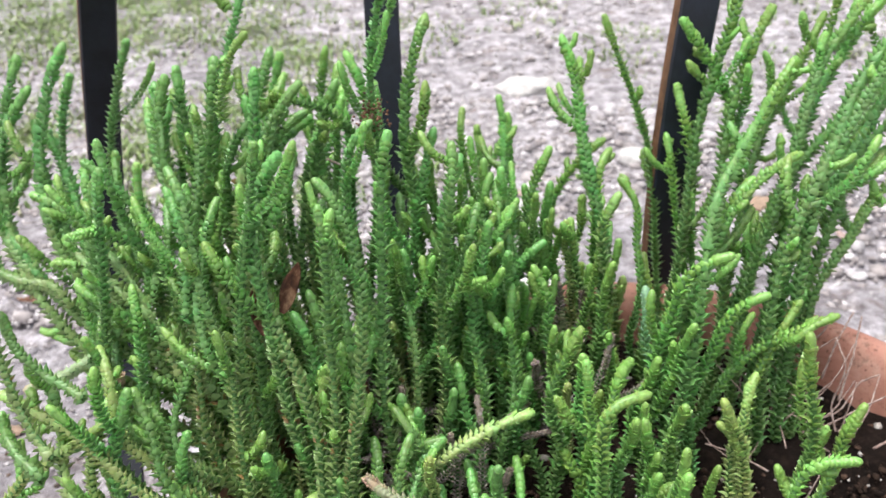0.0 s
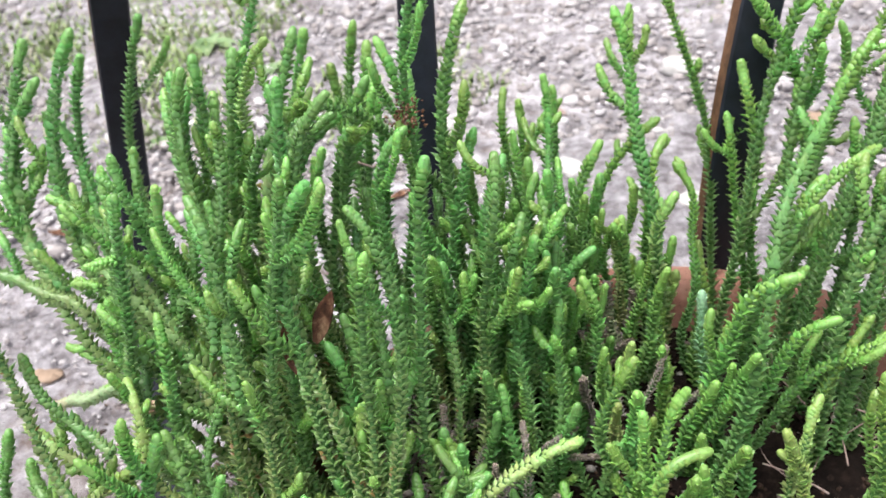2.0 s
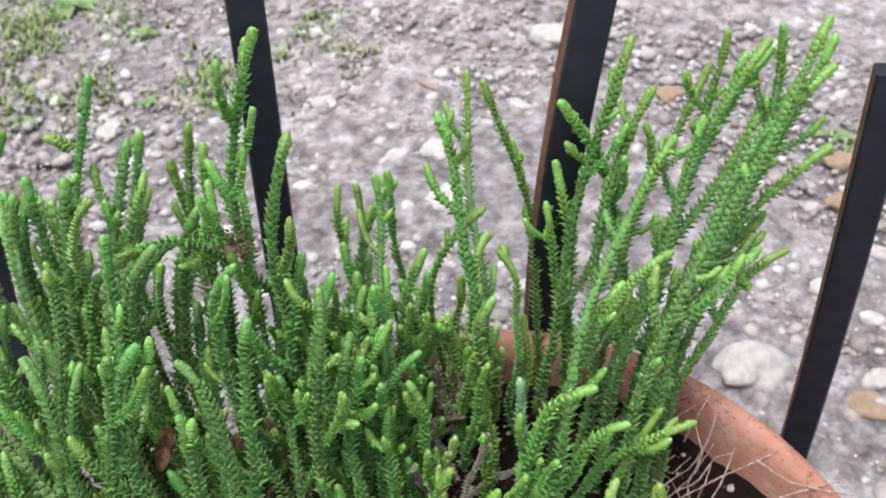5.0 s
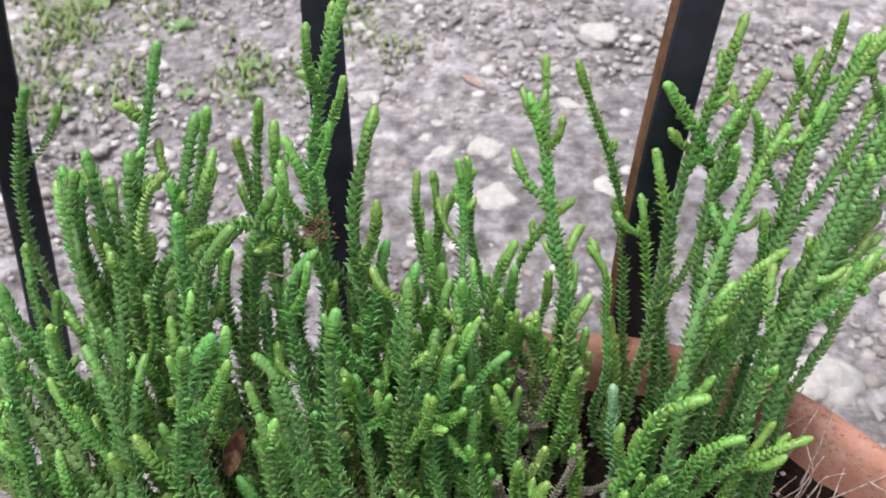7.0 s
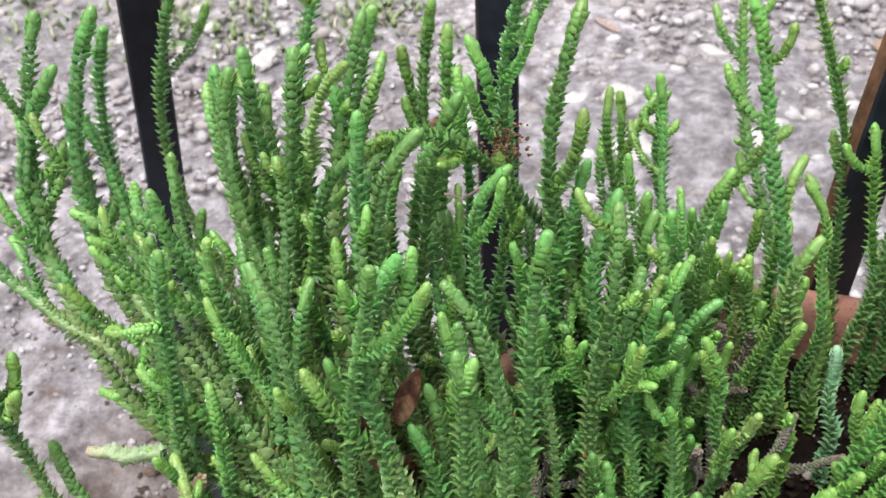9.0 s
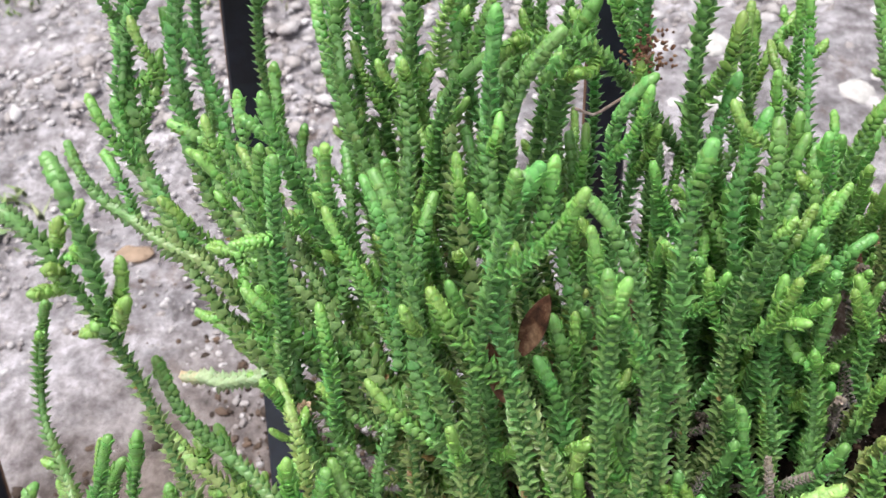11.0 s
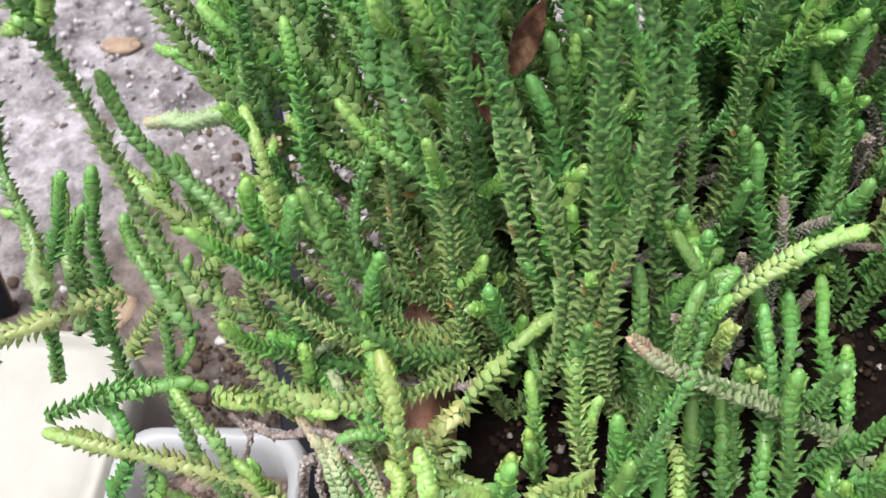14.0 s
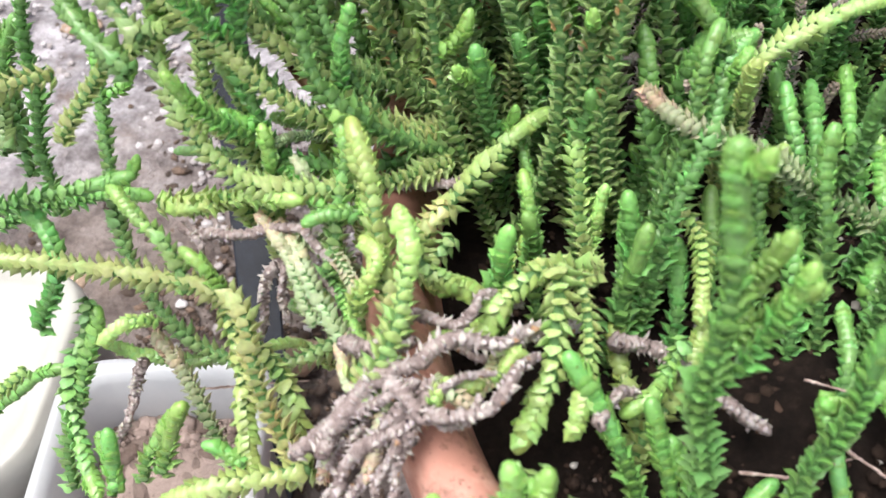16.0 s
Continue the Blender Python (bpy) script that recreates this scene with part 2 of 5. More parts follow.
def frames_along(p, twist=0.0):
    """Tangent, and two normals carried along the line p without spinning."""
    tan = np.gradient(p, axis=0)
    tan /= np.linalg.norm(tan, axis=1, keepdims=True)
    n = np.cross(tan[0], (0.05, -0.66, 0.75))
    rows = []
    for t in tan:
        n = n - t * (n @ t)
        n = n / np.linalg.norm(n)
        rows.append(n)
    n1 = np.array(rows)
    n2 = np.cross(tan, n1)
    a = twist * np.linspace(0, 1, len(p))[:, None]
    return tan, n1 * np.cos(a) + n2 * np.sin(a), n2 * np.cos(a) - n1 * np.sin(a)


def tube(p, radius, sides=6, rough=0.0, r=None):
    """Corners and faces of a tube along p; radius may vary along it."""
    r = r or rng
    tan, a, b = frames_along(p)
    radius = np.broadcast_to(radius, len(p))
    ang = np.arange(sides) * 2 * np.pi / sides
    ring = np.cos(ang)[None, :, None] * a[:, None] + np.sin(ang)[None, :, None] * b[:, None]
    wob = 1 + rough * r.normal(size=(len(p), sides, 1))
    v = (p[:, None] + ring * radius[:, None, None] * wob).reshape(-1, 3)
    f = []
    for i in range(len(p) - 1):
        for k in range(sides):
            j = (k + 1) % sides
            f.append((i * sides + k, i * sides + j, (i + 1) * sides + j, (i + 1) * sides + k))
    f.append(tuple(range(sides - 1, -1, -1)))
    f.append(tuple(range((len(p) - 1) * sides, len(p) * sides)))
    return v, f


# One scale leaf: rows of (along, outer, inner, half width), in stem radii, then the point.
SCALE_ROWS = ((0.00, 0.64, 0.02, 0.56), (0.30, 1.12, 0.14, 0.76), (0.60, 1.30, 0.58, 0.50))
SCALE_SIDES = 5
SCALE_QUADS, SCALE_POINT = [], []
for row in (0, 1):
    for k in range(SCALE_SIDES):
        a, b = row * SCALE_SIDES + k, row * SCALE_SIDES + (k + 1) % SCALE_SIDES
        SCALE_QUADS.append((a, b, b + SCALE_SIDES, a + SCALE_SIDES))
for k in range(SCALE_SIDES):
    SCALE_POINT.append((2 * SCALE_SIDES + k, 2 * SCALE_SIDES + (k + 1) % SCALE_SIDES, 3 * SCALE_SIDES))
SCALE_FACES = SCALE_QUADS + SCALE_POINT
CORNERS = 3 * SCALE_SIDES + 1


def scale_leaf():
    v = []
    for along, outer, inner, half in SCALE_ROWS:
        edge = outer * 0.72
        v += [(outer * 0.99, half * 0.34, along), (edge, half, along + 0.04), (inner, 0, along + 0.10), (edge, -half, along + 0.04), (outer * 0.99, -half * 0.34, along)]
    v.append((1.72, 0, 0.92))
    return np.array(v)


SCALE = scale_leaf()


def chain(p, width, r, loose=0.0, pitch=0.0, old=0.0, tight=0.0):
    """The scale leaves of one shoot along p, base first: corners, faces and age."""
    pitch = pitch or width * 0.285
    fine, s, length = resample(p, length_of(p) / 400)
    # the pairs stand closer together towards the growing tip
    step = pitch * (0.52 + 0.48 * np.clip((length - s - 0.003) / 0.014, 0, 1))
    rank = np.cumsum((s[1] - s[0]) / step)
    at = np.interp(np.arange(0, max(4.0, rank[-1] - 0.3)), rank, s)
    q = np.stack([np.interp(at, s, fine[:, k]) for k in range(3)], 1)
    tan, n1, n2 = frames_along(q, r.uniform(-0.6, 0.6))
    left = length - at
    shape = np.clip((left + 0.0006) / (width * 1.1), 0, 1)
    round_end = np.sqrt(np.clip(1 - (1 - shape) ** 2, 0.05, 1))
    swell = 1 + 0.08 * np.sin(at * r.uniform(160, 320) + r.uniform(0, 6)) + 0.05 * r.normal(size=len(q))
    wide = width / 2 * 0.80 * round_end * swell
    spread = 0.63 + 0.45 * np.clip((left - 0.006 - tight) / (0.018 + tight), 0, 1) + loose * np.clip(left / 0.05, 0, 1) + 0.08 * r.normal(size=len(q))
    age = np.clip(left / 0.10, 0, 1) ** 0.75 * (0.75 + 0.25 * r.uniform()) + old
    k = np.repeat(np.arange(len(q)), 2)
    n = len(k)
    ang = k * np.pi / 2 + np.tile([0, np.pi], len(q)) + 0.10 * r.normal(size=n)
    c, d = np.cos(ang)[:, None], np.sin(ang)[:, None]
    out, sid = c * n1[k] + d * n2[k], c * n2[k] - d * n1[k]
    w = (wide[k] * (1 + 0.13 * r.normal(size=n)))[:, None, None]
    o = SCALE[None, :, 0] * (1 + (spread[k, None] - 1) * SCALE[None, :, 2] / 1.1)
    lift = (SCALE[None, :, 2] - 0.3) * (1.0 + 0.10 * np.clip((left[k, None] - 0.004) / 0.016, 0, 1) - 0.25 * (spread[k, None] - 1) + 0.12 * r.normal(size=(n, 1)))
    V = q[k][:, None] + w * (o[..., None] * out[:, None] + (SCALE[None, :, 1:2] * 1.05) * sid[:, None] + lift[..., None] * tan[k][:, None])
    faces = (np.array(SCALE_QUADS)[None] + CORNERS * np.arange(n)[:, None, None]).reshape(-1, 4).tolist()
    faces += (np.array(SCALE_POINT)[None] + CORNERS * np.arange(n)[:, None, None]).reshape(-1, 3).tolist()
    ages = np.repeat(age[k] + 0.05 * r.normal(size=n), CORNERS)
    # the free points of the leaves are paler than their bases; their highlights are coloured in too
    ages = ages - 0.26 * np.tile(np.clip((SCALE[:, 2] - 0.45) / 0.7, 0, 1), n) * np.clip(ages * 2, 0, 1)
    return V.reshape(-1, 3), faces, np.clip(ages, 0, 1)


def tip_cap(p, width, long):
    """The smooth, tightly packed growing tip: a round-ended rod over the last stretch of p."""
    fine, s, length = resample(p, length_of(p) / 200)
    long = min(long, length * 0.8)
    u = np.r_[np.linspace(0, 0.72, 7), 0.82, 0.90, 0.955, 0.985, 1.0]
    at = length - long * (1 - u)
    q = np.stack([np.interp(at, s, fine[:, k]) for k in range(3)], 1)
    rad = width / 2
    # the round end stands a little beyond the last leaf pair
    q = q + np.clip((u - 0.7) / 0.3, 0, 1)[:, None] * rad * 0.55 * (q[-1] - q[0]) / (np.linalg.norm(q[-1] - q[0]) + 1e-9)
    left = np.clip((length - at) / rad, 0, 1)
    size = rad * 0.73 * np.sqrt(np.clip(1 - (1 - left) ** 2, 0.004, 1)) * np.clip(0.55 + u * 1.2, 0, 1)
    v, f = tube(q, size, 8)
    return v, f, np.repeat(np.clip((length - at) / 0.10, 0, 1) ** 0.75 * 0.87, 8)


def length_of(p):
    return float(np.linalg.norm(np.diff(p, axis=0), axis=1).sum())


# ---------------------------------------------------------------- ground
def ground():
    inner = np.linspace(-1.1, 1.1, 181)
    far = 1.1 * 1.22 ** np.arange(1, 27)
    xs = np.r_[-far[::-1], inner, far]
    X, Y = np.meshgrid(xs, xs)
    Y = Y + 0.7
    Z = np.zeros_like(X)
    for i in range(X.shape[0]):
        for j in range(X.shape[1]):
            x, y = X[i, j], Y[i, j]
            if abs(x) < 4 and abs(y) < 5:
                Z[i, j] = 0.010 * noise.noise((x * 3, y * 3, 0)) + 0.006 * noise.noise((x * 14, y * 14, 2)) + 0.002 * noise.noise((x * 45, y * 45, 5))
    n = len(xs)
    v = np.stack([X, Y, Z + GROUND], -1).reshape(-1, 3)
    i = np.arange(n * n).reshape(n, n)
    f = np.stack([i[:-1, :-1], i[:-1, 1:], i[1:, 1:], i[1:, :-1]], -1).reshape(-1, 4)
    return thing("ground", "bare pinkish grey earth strewn with gravel and weeds", "ground", kind="structure", data=raw("ground", v.tolist(), f.tolist(), EARTH))


def lump(r, rough=0.22, cuts=2):
    """An uneven stone about one unit across."""
    bm = bmesh.new()
    bmesh.ops.create_icosphere(bm, subdivisions=cuts, radius=0.5)
    off = Vector(r.uniform(-50, 50, 3))
    for v in bm.verts:
        d = 1 + rough * 2 * noise.noise(v.co * 1.7 + off) + rough * noise.noise(v.co * 4.5 + off)
        v.co *= d
    v = np.array([x.co[:] for x in bm.verts])
    f = [tuple(x.index for x in g.verts) for g in bm.faces]
    bm.free()
    return v, f


def scatter(name, lumps, places, sizes, flat, material, r):
    V, F, n = [], [], 0
    for p, s in zip(places, sizes):
        v, f = lumps[r.integers(len(lumps))]
        a = r.uniform(0, 6.28)
        c, q = np.cos(a), np.sin(a)
        w = v * (s * r.uniform(0.7, 1.4), s, s * flat * r.uniform(0.6, 1.3))
        w = np.stack([w[:, 0] * c - w[:, 1] * q, w[:, 0] * q + w[:, 1] * c, w[:, 2]], 1) + p
        V.append(w)
        F += [tuple(i + n for i in g) for g in f]
        n += len(v)
    return raw(name, np.concatenate(V).tolist(), F, material)


def gravel():
    r = np.random.default_rng(11)
    lumps = [lump(r, 0.3, 1) for _ in range(14)]
    n = 36000
    x = np.r_[r.uniform(-0.95, 0.75, n // 2), r.uniform(-0.6, 0.5, n // 2)]
    y = np.r_[r.uniform(-0.35, 1.5, n // 2), r.uniform(0.1, 0.95, n // 2)]
    s = np.clip(0.0036 * np.exp(r.normal(0, 0.62, n)), 0.0014, 0.018)
    # few and fine ones on the trodden earth beside the tub
    calm = (x < -0.12) & (y < 0.42)
    s = np.where(calm, np.minimum(s * 0.70, 0.0055), s)
    kept = ~calm | (r.uniform(size=n) < 0.62)
    x, y, s = x[kept], y[kept], s[kept]
    n = len(x)
    p = np.stack([x, y, np.full(n, GROUND + 0.001) + s * 0.1], 1)
    thing("gravel", "small pale, tan and grey pebbles scattered over bare earth", "gravel", kind="stuff", data=scatter("gravel", lumps, p, s, 0.6, PEBBLE, r))


def rock(x, y, size, stretch=1.0, turn=0.0, flat=0.5, mat=None, label="pale angular limestone lump lying on bare earth", seed=0, rough=0.26):
    r = np.random.default_rng(seed + 100)
    v, f = lump(r, rough, 3)
    v = v * (size * stretch, size, size * flat)
    ob = thing("rock", label, "rock", group="loose rocks on the ground", at=(x, y, GROUND + size * flat * 0.22), data=raw("rock", v.tolist(), f, mat or ROCK))
    ob.rotation_euler = (0, 0, radians(turn))


def leaf_litter():
    """Dark crumbs of bark and rotted leaf on the damp earth beside the pot."""
    r = np.random.default_rng(41)
    n = 4200
    x, y = r.normal(-0.27, 0.085, n), r.normal(0.06, 0.085, n)
    s = np.clip(0.0022 * np.exp(r.normal(0, 0.55, n)), 0.0008, 0.008)
    p = np.stack([x, y, np.full(n, GROUND + 0.001) + s * 0.1], 1)
    thing("leaf_litter", "dark brown crumbs of bark and rotted leaves on earth", "litter", kind="stuff", data=scatter("leaf_litter", [lump(r, 0.4, 1) for _ in range(10)], p, s, 0.5, LITTER, r))


ground()
gravel()
leaf_litter()

# ---------------------------------------------------------------- pot and soil
def lathe(profile, sides, material, name, wob=0.0):
    ang = np.arange(sides) * 2 * np.pi / sides
    v, f = [], []
    for r, z in profile:
        for a in ang:
            k = 1 + wob * noise.noise((math.cos(a) * 2, math.sin(a) * 2, z * 9))
            v.append((r * k * math.cos(a), r * k * math.sin(a), z))
    for i in range(len(profile) - 1):
        for k in range(sides):
            j = (k + 1) % sides
            f.append((i * sides + k, i * sides + j, (i + 1) * sides + j, (i + 1) * sides + k))
    return raw(name, v, f, material)


pot = thing("flower_pot", "round terracotta flower pot with a thick weathered rim", "flower pot", at=(0, 0, 0))
body = [(0.0, -0.178), (0.082, -0.178), (0.108, -0.10), (0.1175, -0.055), (0.1245, -0.012), (0.1265, -0.0035), (0.1285, -0.0008),
        (0.1315, 0.0006), (0.1348, -0.0004), (0.1372, -0.0036), (0.1382, -0.009), (0.1375, -0.034), (0.136, -0.0385), (0.131, -0.040), (0.128, -0.0415),
        (0.115, -0.12), (0.097, -0.199), (0.094, GROUND + 0.002), (0.02, GROUND + 0.002)]
body = [(r * 1.025, z) for r, z in body]
part("pot_wall", lathe(body[12:], 112, TERRACOTTA, "pot_wall", 0.012), pot)
part("rim", lathe(body[:13], 112, TERRACOTTA, "rim", 0.012), pot, "thick chipped rim band")


def soil():
    r = np.random.default_rng(3)
    rings, sides = 44, 120
    v, f = [(0, 0, 0)], []
    for i in range(1, rings + 1):
        for k in range(sides):
            a = 2 * math.pi * k / sides
            q = 0.1270 * i / rings
            x, y = q * math.cos(a), q * math.sin(a)
            v.append((x, y, 0.005 * noise.noise((x * 30, y * 30, 1)) + 0.003 * noise.noise((x * 110, y * 110, 4))))
    for k in range(sides):
        f.append((0, 1 + k, 1 + (k + 1) % sides))
    for i in range(rings - 1):
        for k in range(sides):
            a, b = 1 + i * sides + k, 1 + i * sides + (k + 1) % sides
            f.append((a, a + sides, b + sides, b))
    ob = thing("potting_soil", "dark crumbly potting soil filling the terracotta pot", "soil", kind="stuff", at=(0, 0, -0.023), data=raw("potting_soil", v, f, SOIL))
    n = 9500
    q, a = 0.117 * np.sqrt(r.uniform(0, 1, n)), r.uniform(0, 6.28, n)
    s = np.clip(0.0011 * np.exp(r.normal(0, 0.62, n)), 0.0005, 0.0034)
    p = np.stack([q * np.cos(a), q * np.sin(a), -0.0225 + s * 0.15], 1)
    thing("soil_crumbs", "loose bark chips, crumbs and white grit on the soil", "soil", kind="stuff", data=scatter("soil_crumbs", [lump(r, 0.35, 1) for _ in range(10)], p, s, 0.7, CRUMB, r))


soil()


# ---------------------------------------------------------------- black bars of the stand
def bar(stand, pts, face, wide=0.0165, thick=0.009):
    """A flat bar along pts; face: the compass angles, foot and top, to which its black face looks."""
    p = np.array(pts, float)
    s = np.linspace(0, 1, len(p))
    u = np.linspace(0, 1, 28)
    deg = 2 if len(p) < 5 else 3 if len(p) < 9 else 4
    q = np.stack([np.polyval(np.polyfit(s, p[:, k], deg), u) for k in range(3)], 1)
    tan = np.gradient(q, axis=0)
    tan /= np.linalg.norm(tan, axis=1, keepdims=True)
    a = np.radians(np.interp(u, [0, 1], face))
    n = np.stack([np.cos(a), np.sin(a), 0 * a], 1)
    n -= tan * (n * tan).sum(1, keepdims=True)
    n /= np.linalg.norm(n, axis=1, keepdims=True)
    w = np.cross(tan, n)
    e = 0.0009
    ring = [(wide / 2, thick / 2 - e), (wide / 2 - e, thick / 2), (-wide / 2 + e, thick / 2), (-wide / 2, thick / 2 - e),
            (-wide / 2, -thick / 2 + e), (-wide / 2 + e, -thick / 2), (wide / 2 - e, -thick / 2), (wide / 2, -thick / 2 + e)]
    v = np.concatenate([[c + w[i] * x + n[i] * y for x, y in ring] for i, c in enumerate(q)])
    f, idx = [], []
    for i in range(len(q) - 1):
        for k in range(8):
            j = (k + 1) % 8
            f.append((i * 8 + k, i * 8 + j, i * 8 + 8 + j, i * 8 + 8 + k))
            idx.append(1 if k in (3, 7) else 0)
    f += [tuple(range(7, -1, -1)), tuple(range(len(v) - 8, len(v)))]
    idx += [0, 0]
    part("bar", raw("bar", v.tolist(), f, [BLACK, RUST], smooth=False, index=idx), stand)


stand = thing("plant_stand", "stand of slanting flat black bars with brown edges around the pot", "plant stand")
bar(stand, [(0.030, 0.142, GROUND), (0.030, 0.146, -0.10), (0.031, 0.150, 0.0), (0.035, 0.154, 0.06), (0.041, 0.164, 0.10), (0.062, 0.202, 0.20), (0.090, 0.243, 0.30)], (286, 272))
bar(stand, [(-0.097, 0.130, GROUND), (-0.096, 0.164, -0.10), (-0.095, 0.196, 0.0), (-0.094, 0.224, 0.10), (-0.092, 0.249, 0.20), (-0.089, 0.271, 0.30)], (280, 275))
bar(stand, [(0.144, 0.0915, GROUND), (0.1415, 0.0925, -0.10), (0.1385, 0.096, 0.0), (0.136, 0.1005, 0.07), (0.133, 0.1075, 0.15)], (246, 254), wide=0.0125)
bar(stand, [(-0.212, -0.012, GROUND), (-0.216, 0.032, -0.18), (-0.223, 0.080, -0.15), (-0.242, 0.145, -0.10), (-0.255, 0.190, -0.05), (-0.242, 0.215, 0.00), (-0.236, 0.211, 0.06), (-0.222, 0.197, 0.12), (-0.200, 0.184, 0.18), (-0.174, 0.169, 0.25)], (285, 300))
bar(stand, [(-0.403, 0.091, GROUND), (-0.392, 0.119, -0.10), (-0.400, 0.149, -0.05), (-0.410, 0.180, 0.0)], (300, 300), wide=0.012)


# ---------------------------------------------------------------- the succulent
plant = thing("watch_chain_succulent", "bushy green watch-chain succulent with many scaly stems spilling over the pot", "succulent", at=(0, 0, 0))
count = 0


def shoot(kind, base, c1, c2, tip, width=4.4, loose=0.0, old=0.0, wavy=2.0):
    """One scaly stem of the plant along a bent line, in millimetres, base first, with its side shoots."""
    global count
    count += 1
    r = np.random.default_rng(count)
    p = bezier(*(np.array(q, float) / 1000 for q in (base, c1, c2, tip)), 60)
    s = np.linspace(0, 1, 60)[:, None]
    wavy = wavy * min(1.0, (length_of(p) / 0.075) ** 2)
    side = np.cross(p[-1] - p[0], (0.2, 1, 0.1))
    side /= np.linalg.norm(side) + 1e-9
    p = p + side * wavy / 1000 * np.sin(s * r.uniform(6, 14) + r.uniform(0, 6)) * np.sin(np.pi * s)
    p = p + np.cross(side, (p[-1] - p[0]) / (np.linalg.norm(p[-1] - p[0]) + 1e-9)) * wavy / 1300 * np.sin(s * r.uniform(5, 12) + r.uniform(0, 6)) * np.sin(np.pi * s)
    wide = width / 1000 * r.uniform(0.86, 1.10) * (1.02 if kind == "pale" else 1.10 if base[0] > 5 and tip[2] > 55 else 1.12 if tip[1] > 95 and tip[2] > 85 else 1.0)
    young = base[1] < -52 and kind == "green"
    if kind == "green" and base[0] < -40 and base[1] < 75:
        old = old + 0.20
    elif kind == "green" and base[0] > -20:
        old = old - 0.22
    aged = kind in ("pale", "dry")
    v, f, age = chain(p, wide, r, 0.5 * loose, pitch=wide * 0.235 if aged else 0.0, old=old, tight=0.014 if young else 0.0)
    if young:
        age = age * 0.55
    if kind in ("bud", "green", "fresh", "pale", "blue"):
        tv, tf, ta = tip_cap(p, wide, 0.022 if young else r.uniform(0.008, 0.016))
    else:
        tv, tf, ta = np.zeros((0, 3)), [], np.zeros(0)
    ta = np.clip(ta + max(old, 0), 0, 1)
    single = len(v) // CORNERS
    n = len(v)
    v, f, age = np.concatenate([v, tv]), f + [tuple(i + n for i in g) for g in tf], np.r_[age, ta]
    if kind == "bud":
        return part("side_shoot", raw("side_shoot", v.tolist(), f, LEAF["green"], age=age * 0.35 + 0.02), plant, "short bright green side shoot", "stuff")
    cv, cf = tube(p[::6], wide * 0.25, 6)
    stem = part("stem", raw("stem", cv.tolist(), cf, CORE), plant)
    words = {"blue": "greyish blue-green stem", "fresh": "light green stem", "pale": "pale yellow-green stem", "dry": "drying stem with brown scales", "husk": "withered grey-brown stem"}
    if kind in words:
        tagged(stem, words[kind])
    if young:
        # the foremost stems carry every leaf singly
        if len(tv):
            part("growing_tip", raw("growing_tip", tv.tolist(), tf, LEAF[kind], age=ta), stem)
        for k in range(single):
            part("leaf", raw("leaf", v[CORNERS * k : CORNERS * (k + 1)].tolist(), SCALE_FACES, LEAF[kind], age=age[CORNERS * k : CORNERS * (k + 1)], leaves=CORNERS), stem)
    else:
        part("scale_leaves", raw("scale_leaves", v.tolist(), f, LEAF[kind], age=age, leaves=n), stem, kind="stuff")
    length = length_of(p)
    # branches that leave the stem at a narrow angle and grow beside it
    if kind in ("green", "fresh") and length > 0.075:
        for _ in range(r.poisson(length * 12)):
            k = int(60 * r.uniform(0.30, 0.85))
            t = p[k + 1] - p[k - 1]
            t /= np.linalg.norm(t)
            out = np.cross(t, r.normal(size=3))
            out /= np.linalg.norm(out)
            ln = r.uniform(0.014, 0.034)
            q = p[k]
            line = bezier(q, q + ln * (0.28 * out + 0.20 * t), q + ln * (0.44 * out + 0.55 * t), q + ln * (0.50 * out + 0.92 * t), 40)
            bw = wide * r.uniform(0.74, 0.92)
            bv, bf, ba = chain(line, bw, r)
            tv, tf, ta = tip_cap(line, bw, 0.008)
            n = len(bv)
            part("branch", raw("branch", np.concatenate([bv, tv]).tolist(), bf + [tuple(i + n for i in g) for g in tf], LEAF[kind], age=np.r_[ba, ta], leaves=n), stem, kind="stuff")
    if kind in ("green", "fresh", "pale") and length > 0.05:
        for _ in range(r.poisson(length * 10)):
            k = int(60 * r.uniform(0.30, 0.97))
            t = p[min(k + 1, 59)] - p[k - 1]
            t /= np.linalg.norm(t)
            out = np.cross(t, r.normal(size=3))
            out /= np.linalg.norm(out)
            ln = r.choice([0.0045, 0.006, 0.009, 0.013], p=[0.35, 0.3, 0.22, 0.13])
            q = p[k] + out * wide * 0.25
            bud = np.array([q, q + ln * (0.34 * out + 0.10 * t), q + ln * (0.60 * out + 0.32 * t), q + ln * (0.72 * out + 0.78 * t)])
            line, bw = bezier(*bud, 24), 0.0036 * r.uniform(0.8, 1.2)
            bv, bf, ba = chain(line, bw, r)
            tv, tf, ta = tip_cap(line, bw, ln * 0.75)
            n = len(bv)
            bv, bf, ba = np.concatenate([bv, tv]), bf + [tuple(i + n for i in g) for g in tf], np.r_[ba, ta]
            part("side_shoot", raw("side_shoot", bv.tolist(), bf, LEAF["green"], age=ba * 0.5 + 0.02, leaves=n), stem, "short bright green side shoot", "stuff")
    return stem


